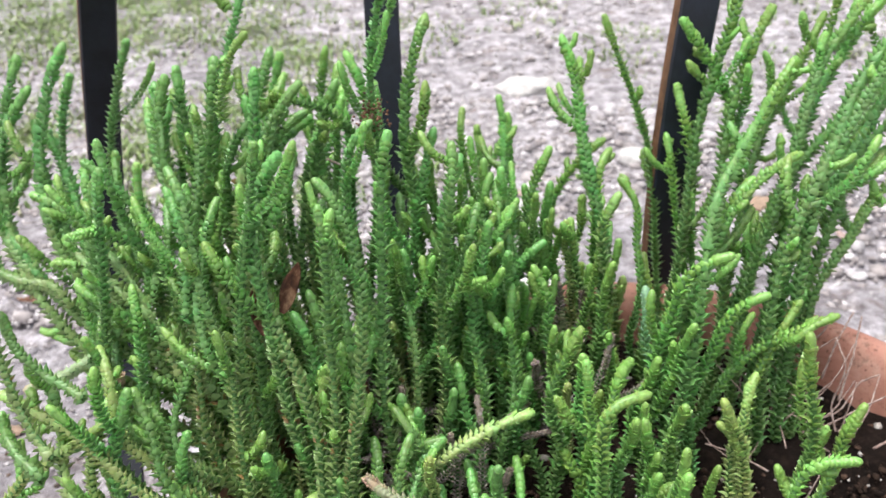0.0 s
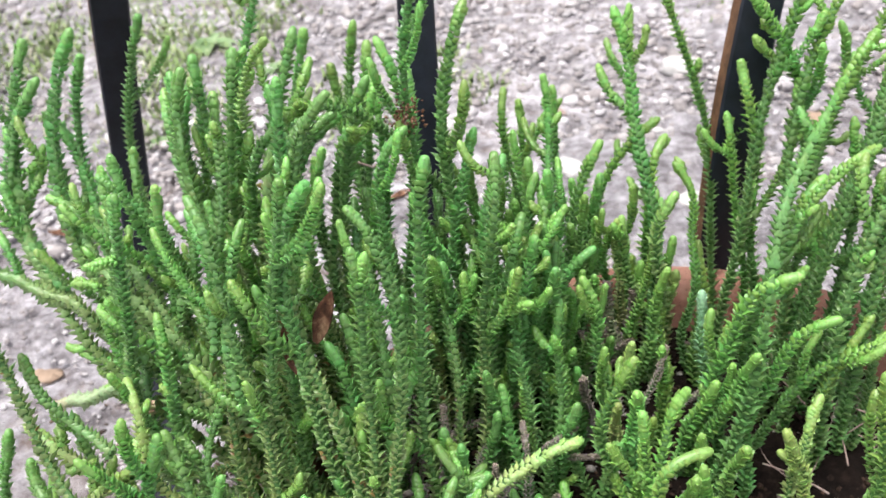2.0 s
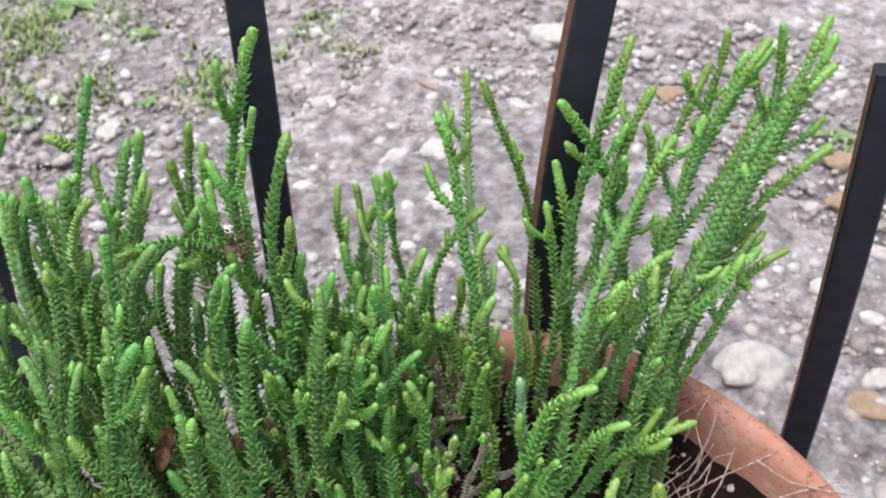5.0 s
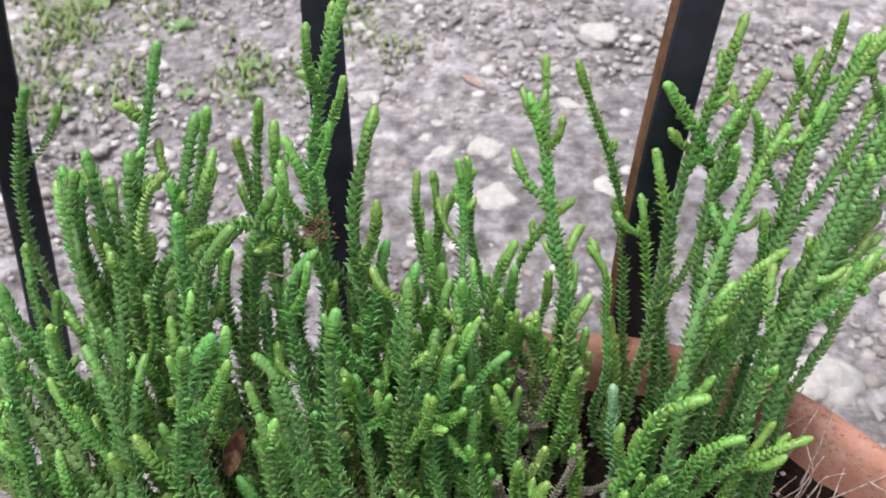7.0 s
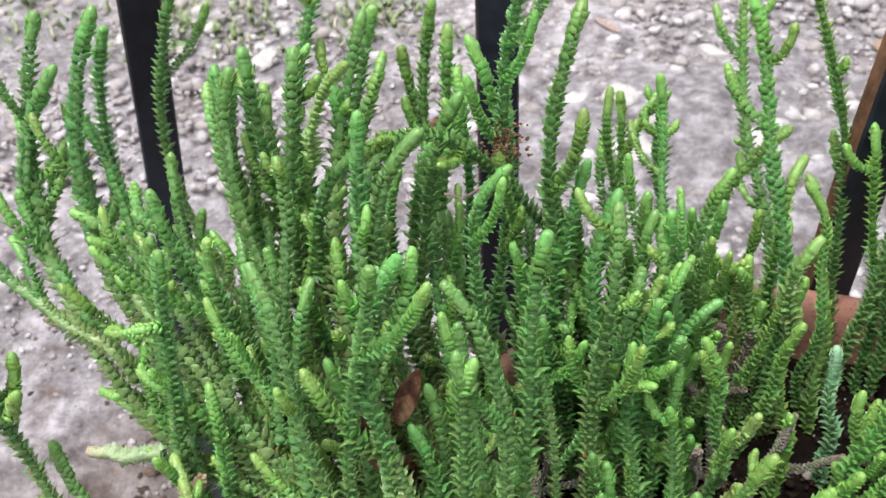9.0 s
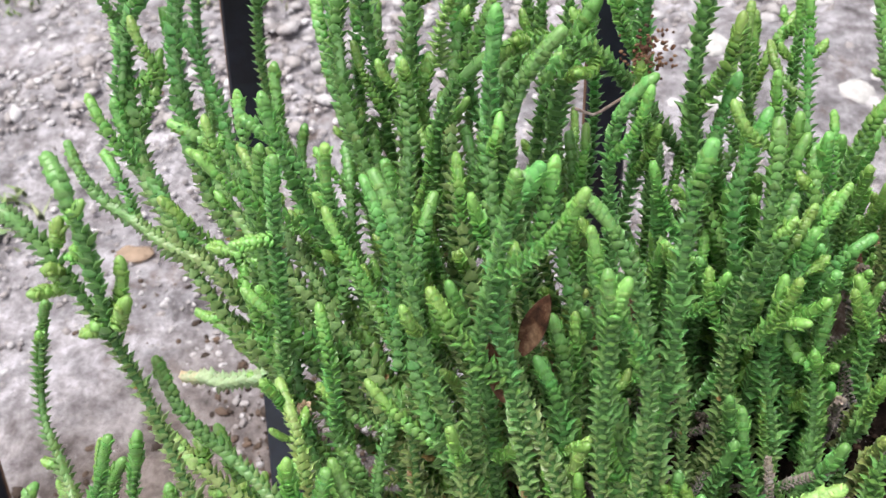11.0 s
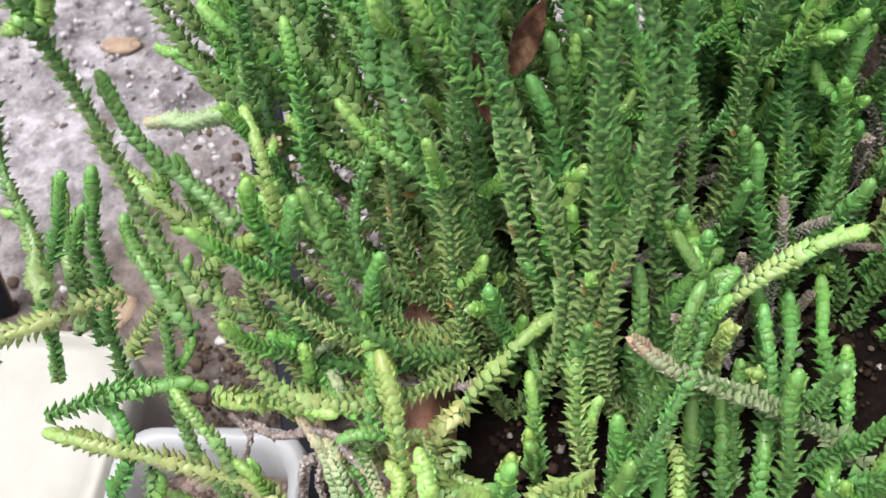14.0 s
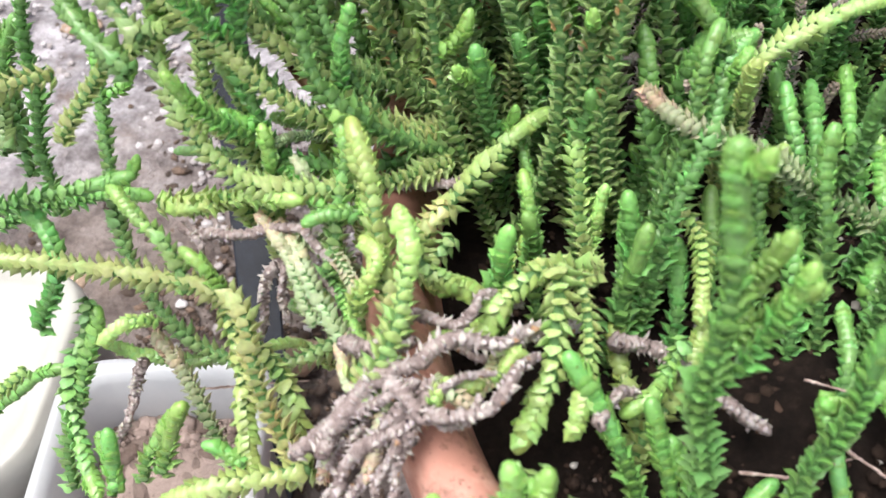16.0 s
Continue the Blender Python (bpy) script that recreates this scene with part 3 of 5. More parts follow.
shoot("green", (-93, 63, -26), (-211, 121, -23), (-233, 165, 33), (-198, 170, 111))
shoot("green", (-96, 57, -26), (-204, 112, -35), (-258, 152, 20), (-222, 160, 100))
shoot("green", (-104, 43, -26), (-164, 41, 34), (-158, 136, 79), (-139, 153, 136))
shoot("bud", (-135, 110, 136), (-136, 109, 139), (-137, 109, 141), (-140, 108, 142), 4.0)
shoot("bud", (-136, 85, 104), (-135, 85, 116), (-132, 85, 126), (-123, 85, 134), 4.0)
shoot("green", (-96, 57, -26), (-155, 92, 2), (-160, 100, 61), (-165, 130, 110))
shoot("green", (-97, 55, -26), (-165, 101, -10), (-164, 94, 60), (-175, 130, 104))
shoot("fresh", (-99, 53, -26), (-125, 67, 25), (-157, 101, 53), (-165, 140, 90), 4.3)
shoot("green", (-101, 48, -26), (-126, 65, 20), (-125, 63, 74), (-121, 80, 123))
shoot("green", (-106, 36, -26), (-80, 35, 10), (-146, 62, 85), (-106, 80, 118))
shoot("green", (-112, 2, -26), (-128, -1, 26), (-123, 32, 67), (-113, 37, 115))
shoot("green", (-79, 79, -26), (-109, 80, 20), (-72, 104, 76), (-98, 130, 112))
shoot("green", (-80, 79, -26), (-78, 79, 41), (-101, 117, 104), (-71, 130, 165))
shoot("bud", (-82, 122, 138), (-83, 121, 140), (-83, 119, 143), (-87, 120, 143), 4.0)
shoot("green", (-76, 77, -26), (-63, 90, 16), (-84, 83, 94), (-66, 125, 126))
shoot("green", (-93, 62, -26), (-104, 72, 15), (-125, 99, 67), (-99, 108, 108))
shoot("green", (-93, 51, -26), (-51, 36, 5), (-122, 77, 74), (-85, 87, 100))
shoot("green", (-77, 3, -26), (-74, 11, 22), (-88, 38, 64), (-75, 53, 110))
shoot("fresh", (-89, 68, -26), (-111, 98, -2), (-130, 95, 44), (-119, 110, 81), 4.3)
shoot("green", (-39, 105, -26), (-50, 115, 12), (-48, 156, 29), (-50, 170, 64))
shoot("green", (-53, 99, -26), (-71, 121, 14), (-54, 151, 37), (-35, 180, 57))
shoot("green", (-24, 109, -26), (-30, 137, -2), (-35, 157, 33), (-36, 173, 68))
shoot("green", (-41, 77, -26), (-39, 79, 13), (-38, 102, 44), (-21, 114, 76))
shoot("green", (-17, 107, -26), (-14, 106, 8), (-34, 135, 50), (4, 150, 63))
shoot("green", (24, 109, -26), (33, 147, 14), (24, 158, 62), (6, 176, 109))
shoot("green", (0, 112, -26), (6, 117, 35), (-2, 212, 25), (3, 246, 68))
shoot("green", (-2, 102, -26), (14, 112, -3), (-18, 102, 53), (4, 130, 67))
shoot("green", (16, 98, -26), (0, 91, 7), (29, 122, 31), (9, 136, 51))
shoot("green", (34, 107, -26), (36, 118, 5), (36, 132, 37), (30, 150, 64))
shoot("green", (24, 106, -26), (25, 107, 35), (44, 143, 82), (63, 170, 128))
shoot("green", (53, 99, -26), (69, 137, 18), (67, 148, 69), (34, 154, 112))
shoot("green", (33, 73, -26), (48, 77, 30), (39, 137, 75), (70, 155, 115))
shoot("green", (38, 105, -26), (40, 114, 13), (39, 126, 53), (33, 150, 86))
shoot("bud", (74, 155, 70), (74, 157, 78), (74, 158, 87), (70, 160, 94), 4.0)
shoot("green", (41, 78, -26), (36, 81, 54), (72, 159, 60), (103, 190, 101))
shoot("bud", (93, 180, 93), (92, 180, 96), (91, 180, 100), (90, 180, 104), 4.0)
shoot("green", (42, 64, -26), (41, 78, 61), (99, 170, 38), (108, 190, 116))
shoot("green", (52, 78, -26), (65, 91, 37), (81, 161, 76), (128, 190, 107))
shoot("green", (60, 75, -26), (36, 67, 79), (142, 173, 43), (130, 190, 118))
shoot("green", (65, 76, -26), (44, 71, 73), (123, 152, 58), (148, 180, 117))
shoot("green", (63, 65, -26), (65, 67, 41), (91, 134, 66), (144, 150, 85))
shoot("green", (63, 57, -26), (65, 55, 30), (81, 107, 46), (123, 120, 58))
shoot("bud", (106, 110, 48), (103, 110, 51), (102, 110, 54), (101, 110, 58), 4.0)
shoot("green", (5, 49, -26), (10, 43, 35), (32, 89, 60), (73, 110, 71))
shoot("green", (20, 52, -26), (24, 46, 18), (23, 80, 49), (53, 100, 66))
shoot("green", (38, 80, -26), (41, 82, 57), (93, 142, 56), (127, 180, 89))
shoot("green", (48, 48, -26), (46, 47, 72), (82, 130, 84), (141, 160, 117))
shoot("green", (58, 54, -26), (48, 53, 76), (103, 129, 84), (139, 170, 132))
shoot("green", (10, 37, -26), (26, 19, 100), (39, 123, 49), (80, 150, 95))
shoot("green", (44, 71, -26), (47, 65, 62), (76, 142, 87), (122, 180, 118))
shoot("green", (13, 48, -26), (20, 48, 0), (-2, 56, 49), (36, 58, 58))
shoot("green", (22, 37, -26), (24, 38, 0), (17, 50, 34), (47, 50, 47))
shoot("green", (40, 41, -26), (41, 38, 1), (49, 57, 17), (63, 64, 35))
shoot("green", (19, 44, -26), (20, 43, 9), (48, 55, 24), (75, 60, 31))
shoot("blue", (15, 71, -26), (15, 70, -6), (13, 80, 10), (13, 87, 28))
shoot("green", (-27, 27, -26), (-20, 28, -4), (-33, 30, 25), (-16, 38, 44))
shoot("green", (-16, -14, -26), (12, -11, -21), (-40, -12, 50), (-1, -2, 48))
shoot("green", (-15, 14, -26), (-10, 14, -6), (-15, 24, 18), (0, 35, 33))
shoot("green", (-13, -1, -26), (-14, 1, 1), (-14, -2, 29), (-18, 7, 54))
shoot("green", (51, 10, -26), (50, 11, 0), (58, 21, 23), (52, 24, 49))
shoot("pale", (34, 25, -26), (34, 26, -6), (36, 35, 5), (45, 46, 17), 4.3)
shoot("pale", (40, 26, -26), (39, 25, -10), (37, 28, 5), (30, 30, 19), 4.3)
shoot("pale", (43, 25, -26), (36, 26, -20), (41, 26, 5), (29, 30, 9), 4.3)
shoot("green", (-96, -11, -26), (-93, -14, 8), (-95, 18, 28), (-81, 29, 53))
shoot("green", (-99, 5, -26), (-104, 4, 4), (-93, 23, 32), (-110, 37, 54))
shoot("bud", (-102, 24, 35), (-101, 23, 38), (-99, 21, 42), (-97, 20, 45), 4.0)
shoot("green", (-96, -1, -26), (-101, -5, 18), (-89, 17, 56), (-95, 28, 97))
shoot("bud", (-93, 25, 87), (-93, 26, 90), (-92, 26, 93), (-91, 27, 96), 4.0)
shoot("green", (-112, 9, -26), (-116, 5, 13), (-119, 32, 41), (-131, 45, 71))
shoot("green", (-112, 9, -26), (-139, 2, -7), (-153, 31, 11), (-147, 44, 33))
shoot("green", (-112, 6, -26), (-144, 7, -19), (-142, 8, 20), (-161, 24, 30))
shoot("fresh", (-111, 14, -26), (-188, 11, -9), (-189, 62, 42), (-197, 100, 83), 4.3)
shoot("green", (-109, 25, -26), (-143, 13, 22), (-140, 63, 68), (-185, 75, 95))
shoot("fresh", (-110, 21, -26), (-155, -8, 62), (-166, 89, 49), (-221, 100, 72), 4.3)
shoot("green", (-111, 18, -26), (-130, 1, 97), (-225, 100, 15), (-227, 130, 91))
shoot("green", (-108, 30, -26), (-168, -2, 67), (-194, 99, 37), (-224, 130, 86))
shoot("green", (-109, 27, -26), (-135, 17, 55), (-190, 81, 35), (-191, 116, 81))
shoot("green", (-109, 26, -26), (-157, 27, -8), (-167, 58, 21), (-168, 78, 53))
shoot("fresh", (-110, 18, -26), (-133, 13, 13), (-149, 51, 25), (-181, 59, 42), 4.3)
shoot("green", (-51, 40, -26), (-47, 34, 10), (-56, 62, 37), (-45, 70, 68))
shoot("green", (-47, 50, -26), (-39, 46, 3), (-55, 73, 40), (-25, 85, 51))
shoot("green", (-23, 53, -26), (-27, 50, 1), (-18, 67, 24), (-30, 74, 47))
shoot("green", (-44, 24, -26), (-45, 27, 3), (-37, 56, 18), (-38, 65, 45))
shoot("green", (-8, 112, -26), (-9, 110, -5), (-10, 124, 6), (-11, 128, 21))
shoot("green", (-58, 46, -26), (-59, 45, 6), (-58, 71, 25), (-60, 85, 50))
shoot("bud", (-54, 55, 51), (-52, 53, 53), (-50, 52, 55), (-47, 50, 57), 4.0)
shoot("green", (-84, 0, -26), (-84, -1, -8), (-79, 6, 7), (-71, 12, 21))
shoot("green", (-84, -4, -26), (-80, -6, -2), (-78, 15, 6), (-64, 26, 9))
shoot("bud", (-69, 15, 19), (-72, 16, 22), (-75, 18, 25), (-78, 19, 27), 4.0)
shoot("green", (-50, 5, -26), (-50, 4, -13), (-53, 14, -5), (-55, 19, 5))
shoot("green", (15, 91, -26), (14, 91, -1), (21, 117, 2), (19, 127, 20))
shoot("green", (2, 76, -26), (2, 73, -5), (0, 87, 7), (0, 96, 22))
shoot("green", (-15, 20, -26), (-14, 19, -13), (-20, 25, -5), (-24, 31, 4))
shoot("green", (-14, -1, -26), (-14, -2, -5), (-1, 5, -1), (12, 8, 4))
shoot("green", (32, -11, -26), (37, -14, -10), (36, 0, 23), (63, 0, 19))
shoot("green", (55, 7, -26), (55, 6, -7), (63, 17, 8), (71, 20, 24))
shoot("green", (47, -9, -26), (46, -15, -7), (46, 1, 1), (41, 5, 13))
shoot("green", (-76, 74, -26), (-61, 75, 12), (-81, 84, 57), (-64, 100, 91))
shoot("green", (-55, 71, -26), (-44, 71, 8), (-57, 82, 45), (-44, 100, 72))
shoot("green", (-67, 54, -26), (-50, 47, 19), (-71, 77, 52), (-55, 100, 80))
shoot("green", (-171, -17, 43), (-204, 13, 45), (-190, 16, 126), (-238, 40, 96))
shoot("green", (-198, 13, 87), (-200, 21, 97), (-199, 24, 113), (-209, 35, 117))
shoot("bud", (-204, 26, 108), (-203, 26, 109), (-202, 27, 110), (-201, 28, 111), 4.0)
shoot("bud", (-208, 24, 102), (-208, 25, 104), (-207, 25, 106), (-206, 26, 108), 4.0)
shoot("bud", (-205, 22, 100), (-204, 23, 101), (-203, 23, 102), (-201, 24, 103), 4.0)
shoot("bud", (-207, 20, 95), (-209, 21, 97), (-208, 19, 100), (-207, 18, 102), 4.0)
shoot("bud", (-207, 20, 94), (-210, 19, 94), (-211, 17, 95), (-212, 15, 97), 4.0)
shoot("bud", (-199, 14, 90), (-200, 13, 89), (-201, 13, 88), (-203, 12, 88), 4.0)
shoot("bud", (-195, 14, 89), (-194, 14, 92), (-192, 14, 95), (-190, 14, 98), 4.0)
shoot("green", (-210, -15, 37), (-225, -3, 13), (-281, 45, -19), (-250, 53, 45))
shoot("green", (-250, -14, -10), (-248, -9, 3), (-258, 8, 4), (-253, 16, 6))
shoot("green", (-234, -14, -16), (-229, -9, 4), (-228, 8, 20), (-218, 16, 38))
shoot("green", (-173, -22, 40), (-180, -15, 42), (-193, -6, 32), (-193, 0, 46))
shoot("green", (-218, -8, -4), (-221, 2, 3), (-236, 16, 3), (-223, 20, 18))
shoot("green", (-163, -6, 56), (-175, 5, 53), (-191, 10, 56), (-196, 20, 69))
shoot("dry", (-182, 37, 38), (-194, 41, 30), (-206, 45, 23), (-217, 50, 16), 4.3)
shoot("green", (-174, 32, 44), (-183, 52, 51), (-184, 65, 68), (-180, 70, 90))
shoot("bud", (-187, 56, 64), (-190, 58, 65), (-194, 59, 64), (-198, 60, 63), 4.0)
shoot("green", (-192, 54, 48), (-212, 72, 67), (-258, 97, 19), (-269, 115, 50))
shoot("green", (-211, 73, 49), (-221, 85, 54), (-236, 95, 58), (-240, 107, 74))
shoot("dry", (-121, 18, 3), (-154, 10, 4), (-181, 23, 15), (-169, 30, 38))
shoot("green", (-122, -4, 3), (-140, -22, 21), (-150, 0, 29), (-156, 10, 46))
shoot("green", (-122, 0, 3), (-147, -16, 17), (-153, 24, 28), (-142, 34, 44))
shoot("green", (-121, 15, 3), (-170, -5, 22), (-165, 49, 38), (-167, 70, 63))
shoot("green", (-122, -2, 3), (-149, -9, 9), (-144, -1, 22), (-139, 2, 35))
shoot("bud", (-148, 0, 4), (-153, 1, 5), (-157, 1, 6), (-161, 2, 6), 4.0)
shoot("green", (-77, -3, -26), (-116, -21, 14), (-61, 30, 73), (-100, 50, 96))
shoot("green", (-61, -5, -26), (-67, -5, -7), (-62, 3, 20), (-77, 16, 31))
shoot("green", (-81, -1, -26), (-72, -1, -21), (-85, 5, 27), (-62, 15, 18))
shoot("green", (-49, 22, -26), (-50, 23, -6), (-55, 37, 9), (-58, 46, 25))
shoot("green", (-30, 31, -26), (-30, 33, 0), (-45, 54, 18), (-36, 70, 38))
shoot("pale", (-82, 0, -26), (-76, -4, 17), (-58, 22, 16), (-33, 30, 16), 4.3)
shoot("pale", (-121, 11, 3), (-134, 9, -2), (-132, 15, 10), (-131, 18, 16), 4.3)
shoot("green", (-141, 27, 61), (-144, 40, 69), (-143, 51, 81), (-152, 60, 90))
shoot("green", (-120, 22, 3), (-119, -13, 55), (-149, 38, 64), (-135, 60, 86))
shoot("green", (-88, -3, -26), (-87, -16, 32), (-92, 40, 37), (-98, 55, 74))
shoot("dry", (-25, -12, -26), (-34, -11, 1), (-65, -15, 10), (-85, -6, 24))
shoot("green", (-48, -33, -26), (-46, -30, -9), (-51, -16, 1), (-49, -7, 15))
shoot("green", (-75, -69, -26), (-72, -70, 4), (-76, -62, 32), (-77, -55, 60))
shoot("bud", (-73, -56, 29), (-71, -56, 34), (-69, -56, 39), (-68, -56, 44), 4.0)
shoot("bud", (-71, -57, 19), (-69, -57, 26), (-66, -58, 33), (-64, -60, 39), 4.0)
shoot("green", (-82, -68, -26), (-82, -67, -12), (-90, -60, -3), (-96, -54, 7))
shoot("green", (-58, -70, -26), (-56, -69, -4), (-55, -61, 18), (-49, -59, 39))
shoot("bud", (-52, -58, 2), (-54, -59, 5), (-55, -61, 8), (-57, -62, 11), 4.0)
shoot("green", (-88, -39, -26), (-88, -39, -13), (-86, -33, -1), (-83, -30, 12))
shoot("green", (-83, -25, -26), (-83, -24, -15), (-84, -23, -3), (-86, -18, 7))
shoot("pale", (-107, -32, -26), (-114, -34, -18), (-110, -29, -10), (-109, -26, -3), 4.3)
shoot("fresh", (-103, -29, -26), (-102, -30, -17), (-105, -21, -15), (-106, -18, -8))
shoot("fresh", (-93, -79, 3), (-104, -90, 8), (-101, -87, 21), (-103, -85, 31))
shoot("bud", (-101, -87, 19), (-100, -86, 23), (-99, -86, 26), (-98, -85, 30), 4.0)
shoot("fresh", (-98, -73, 3), (-120, -89, -4), (-118, -89, 7), (-114, -85, 18))
shoot("green", (-76, -69, -26), (-77, -68, -16), (-79, -63, -7), (-82, -58, 0))
shoot("green", (-69, -75, -26), (-69, -75, -15), (-75, -65, -13), (-78, -62, -6))
shoot("green", (-72, -78, -26), (-71, -78, -11), (-66, -69, -19), (-60, -65, -14))
shoot("green", (-82, -25, -26), (-80, -25, -3), (-79, -12, 18), (-71, 4, 30))
shoot("green", (-85, -34, -26), (-73, -35, 25), (-79, -4, 14), (-62, 15, 19))
shoot("green", (-51, -16, -26), (-50, -18, 0), (-53, 1, -2), (-54, 13, 7))
shoot("green", (-79, -19, -26), (-80, -22, 4), (-81, -3, 9), (-84, 12, 22))
shoot("pale", (-85, -62, -26), (-84, -59, -8), (-72, -45, -20), (-71, -36, -10), 4.3)
shoot("green", (-33, -61, -26), (-33, -60, -14), (-37, -50, -14), (-40, -43, -9))
shoot("pale", (-121, -19, 3), (-166, -43, -47), (-156, -7, 10), (-174, 10, 22), 4.3)
shoot("fresh", (-119, -27, 3), (-179, -79, -44), (-197, -15, -2), (-201, 15, 23))
shoot("fresh", (-219, -9, 5), (-226, 4, 5), (-236, 16, 1), (-237, 30, 10))
shoot("green", (-82, 76, -26), (-100, 78, 32), (-126, 158, 46), (-112, 165, 104))
shoot("green", (-72, 85, -26), (-100, 112, 7), (-117, 145, 42), (-124, 165, 87))
shoot("green", (-76, 82, -26), (-117, 121, 4), (-110, 132, 55), (-107, 160, 98))
shoot("fresh", (-97, 56, -26), (-155, 58, 36), (-149, 149, 42), (-131, 162, 104), 4.3)
shoot("fresh", (-93, 62, -26), (-133, 98, 1), (-146, 108, 57), (-130, 150, 84), 4.3)
shoot("green", (-88, 69, -26), (-121, 97, 6), (-130, 106, 55), (-140, 130, 96))
shoot("green", (-102, 47, -26), (-120, 43, 30), (-190, 108, 45), (-173, 140, 94))
shoot("fresh", (-96, 58, -26), (-192, 126, -35), (-166, 97, 53), (-172, 145, 87), 4.3)
shoot("green", (-95, 59, -26), (-135, 86, 13), (-158, 104, 62), (-146, 120, 116))
shoot("green", (-101, 48, -26), (-101, 68, -14), (-169, 81, 82), (-122, 90, 105))
shoot("green", (-103, 43, -26), (-98, 60, -12), (-150, 74, 92), (-110, 100, 100))
shoot("green", (-79, 79, -26), (-112, 112, 2), (-94, 106, 64), (-103, 140, 95))
shoot("fresh", (-98, 54, -26), (-106, 76, 0), (-130, 83, 68), (-106, 120, 88), 4.3)
shoot("green", (-63, 37, -26), (-68, 43, 15), (-58, 49, 63), (-57, 80, 94))
shoot("green", (-67, 40, -26), (-65, 47, 5), (-61, 51, 51), (-49, 80, 70))
shoot("green", (-49, 52, -26), (-55, 56, 9), (-41, 68, 50), (-42, 100, 69))
shoot("green", (-45, 103, -26), (-42, 123, 6), (-59, 123, 51), (-55, 150, 80))
shoot("fresh", (-7, 86, -26), (15, 95, -7), (-15, 87, 40), (4, 100, 62), 4.3)
shoot("green", (-109, 25, -26), (-120, 11, 49), (-288, 100, 33), (-226, 130, 104))
shoot("green", (-107, 32, -26), (-182, 12, 45), (-263, 108, 43), (-237, 150, 112))
shoot("green", (-106, 35, -26), (-161, 34, 26), (-248, 102, 57), (-212, 140, 118))
shoot("fresh", (-108, 30, -26), (-116, 24, 75), (-171, 86, 59), (-179, 130, 97), 4.3)
shoot("green", (-107, 34, -26), (-100, 10, 60), (-185, 94, 56), (-166, 120, 110))
shoot("green", (-106, 36, -26), (-127, 14, 96), (-147, 116, 59), (-132, 150, 109))
shoot("green", (-101, 48, -26), (-148, 77, 13), (-153, 83, 73), (-146, 120, 116))
shoot("green", (-36, 71, -26), (-42, 40, 75), (-34, 135, 36), (-40, 150, 85))
shoot("green", (1, 95, -26), (-7, 73, 47), (2, 141, 60), (-13, 160, 105))
shoot("green", (-37, 106, -26), (-62, 98, 18), (-85, 124, 110), (-123, 80, 110))
shoot("green", (-112, 7, -26), (-87, 4, 12), (-138, 27, 76), (-109, 49, 106))
shoot("fresh", (-103, -21, -26), (-104, -21, -16), (-104, -15, -5), (-107, -6, -1))
shoot("green", (-210, -16, -8), (-213, -2, 6), (-214, 5, 25), (-209, 16, 41))
shoot("pale", (-122, 0, 3), (-154, -23, 23), (-177, 3, 44), (-206, 20, 38), 4.3)
shoot("pale", (-195, -20, 20), (-188, -12, 33), (-179, 1, 29), (-166, 4, 37), 4.3)
shoot("pale", (-122, -7, 3), (-175, -26, -12), (-170, -8, 31), (-166, 16, 41), 4.3)
shoot("green", (-122, -5, 3), (-172, -19, 2), (-163, -5, 29), (-156, 6, 49))
shoot("pale", (-122, -7, 3), (-154, -51, 22), (-184, -2, 9), (-179, 6, 39), 4.3)
shoot("pale", (-199, -8, 26), (-217, -18, 29), (-233, -23, 18), (-252, -20, 13), 4.3)
shoot("green", (-122, 3, 3), (-156, -7, 7), (-172, -5, 33), (-186, 16, 47))
shoot("pale", (-122, 2, 3), (-152, -14, 16), (-162, 6, 42), (-174, 30, 48), 4.3)
shoot("green", (-122, 11, 3), (-160, -11, 27), (-173, 35, 25), (-181, 60, 41))
shoot("pale", (-112, 8, -26), (-125, 6, -4), (-126, 26, 7), (-130, 40, 21), 4.3)
shoot("pale", (-111, 17, -26), (-115, 18, -4), (-103, 16, 24), (-97, 22, 44), 4.3)
shoot("pale", (-121, 15, 3), (-142, 11, -6), (-129, 26, 16), (-136, 32, 21), 4.3)
shoot("green", (-96, 8, -26), (-96, 5, 10), (-99, 32, 30), (-107, 50, 54))
shoot("green", (-107, 32, -26), (-111, 34, 28), (-174, 57, 54), (-178, 75, 102))
shoot("fresh", (-108, 31, -26), (-113, 37, 12), (-172, 51, 54), (-159, 60, 100), 4.3)
shoot("green", (-109, 26, -26), (-149, 33, 8), (-135, 46, 53), (-149, 70, 87))
shoot("green", (-109, 26, -26), (-141, 25, 9), (-145, 50, 44), (-165, 65, 78))
shoot("dry", (-12, 92, -26), (-12, 92, -9), (-18, 98, 6), (-20, 100, 22))
shoot("dry", (-14, 92, -26), (-15, 91, -10), (-9, 99, 2), (-7, 100, 17))
shoot("fresh", (-5, 95, -26), (-3, 95, 0), (-11, 98, 25), (-14, 104, 50), 4.3)
shoot("green", (-112, -6, -26), (-72, -10, 29), (-147, 46, 98), (-117, 100, 101))
shoot("green", (-102, 46, -26), (-109, 70, -29), (-149, 76, 88), (-111, 110, 94))
shoot("green", (-112, 9, -26), (-158, -6, 45), (-132, 49, 70), (-144, 80, 110))
shoot("green", (-112, -8, -26), (-129, -5, 26), (-122, 17, 73), (-146, 50, 102))
shoot("green", (-111, 17, -26), (-188, 28, 3), (-175, 33, 55), (-170, 55, 101))
shoot("bud", (-172, 46, 83), (-175, 45, 83), (-179, 45, 82), (-182, 45, 81), 4.0)
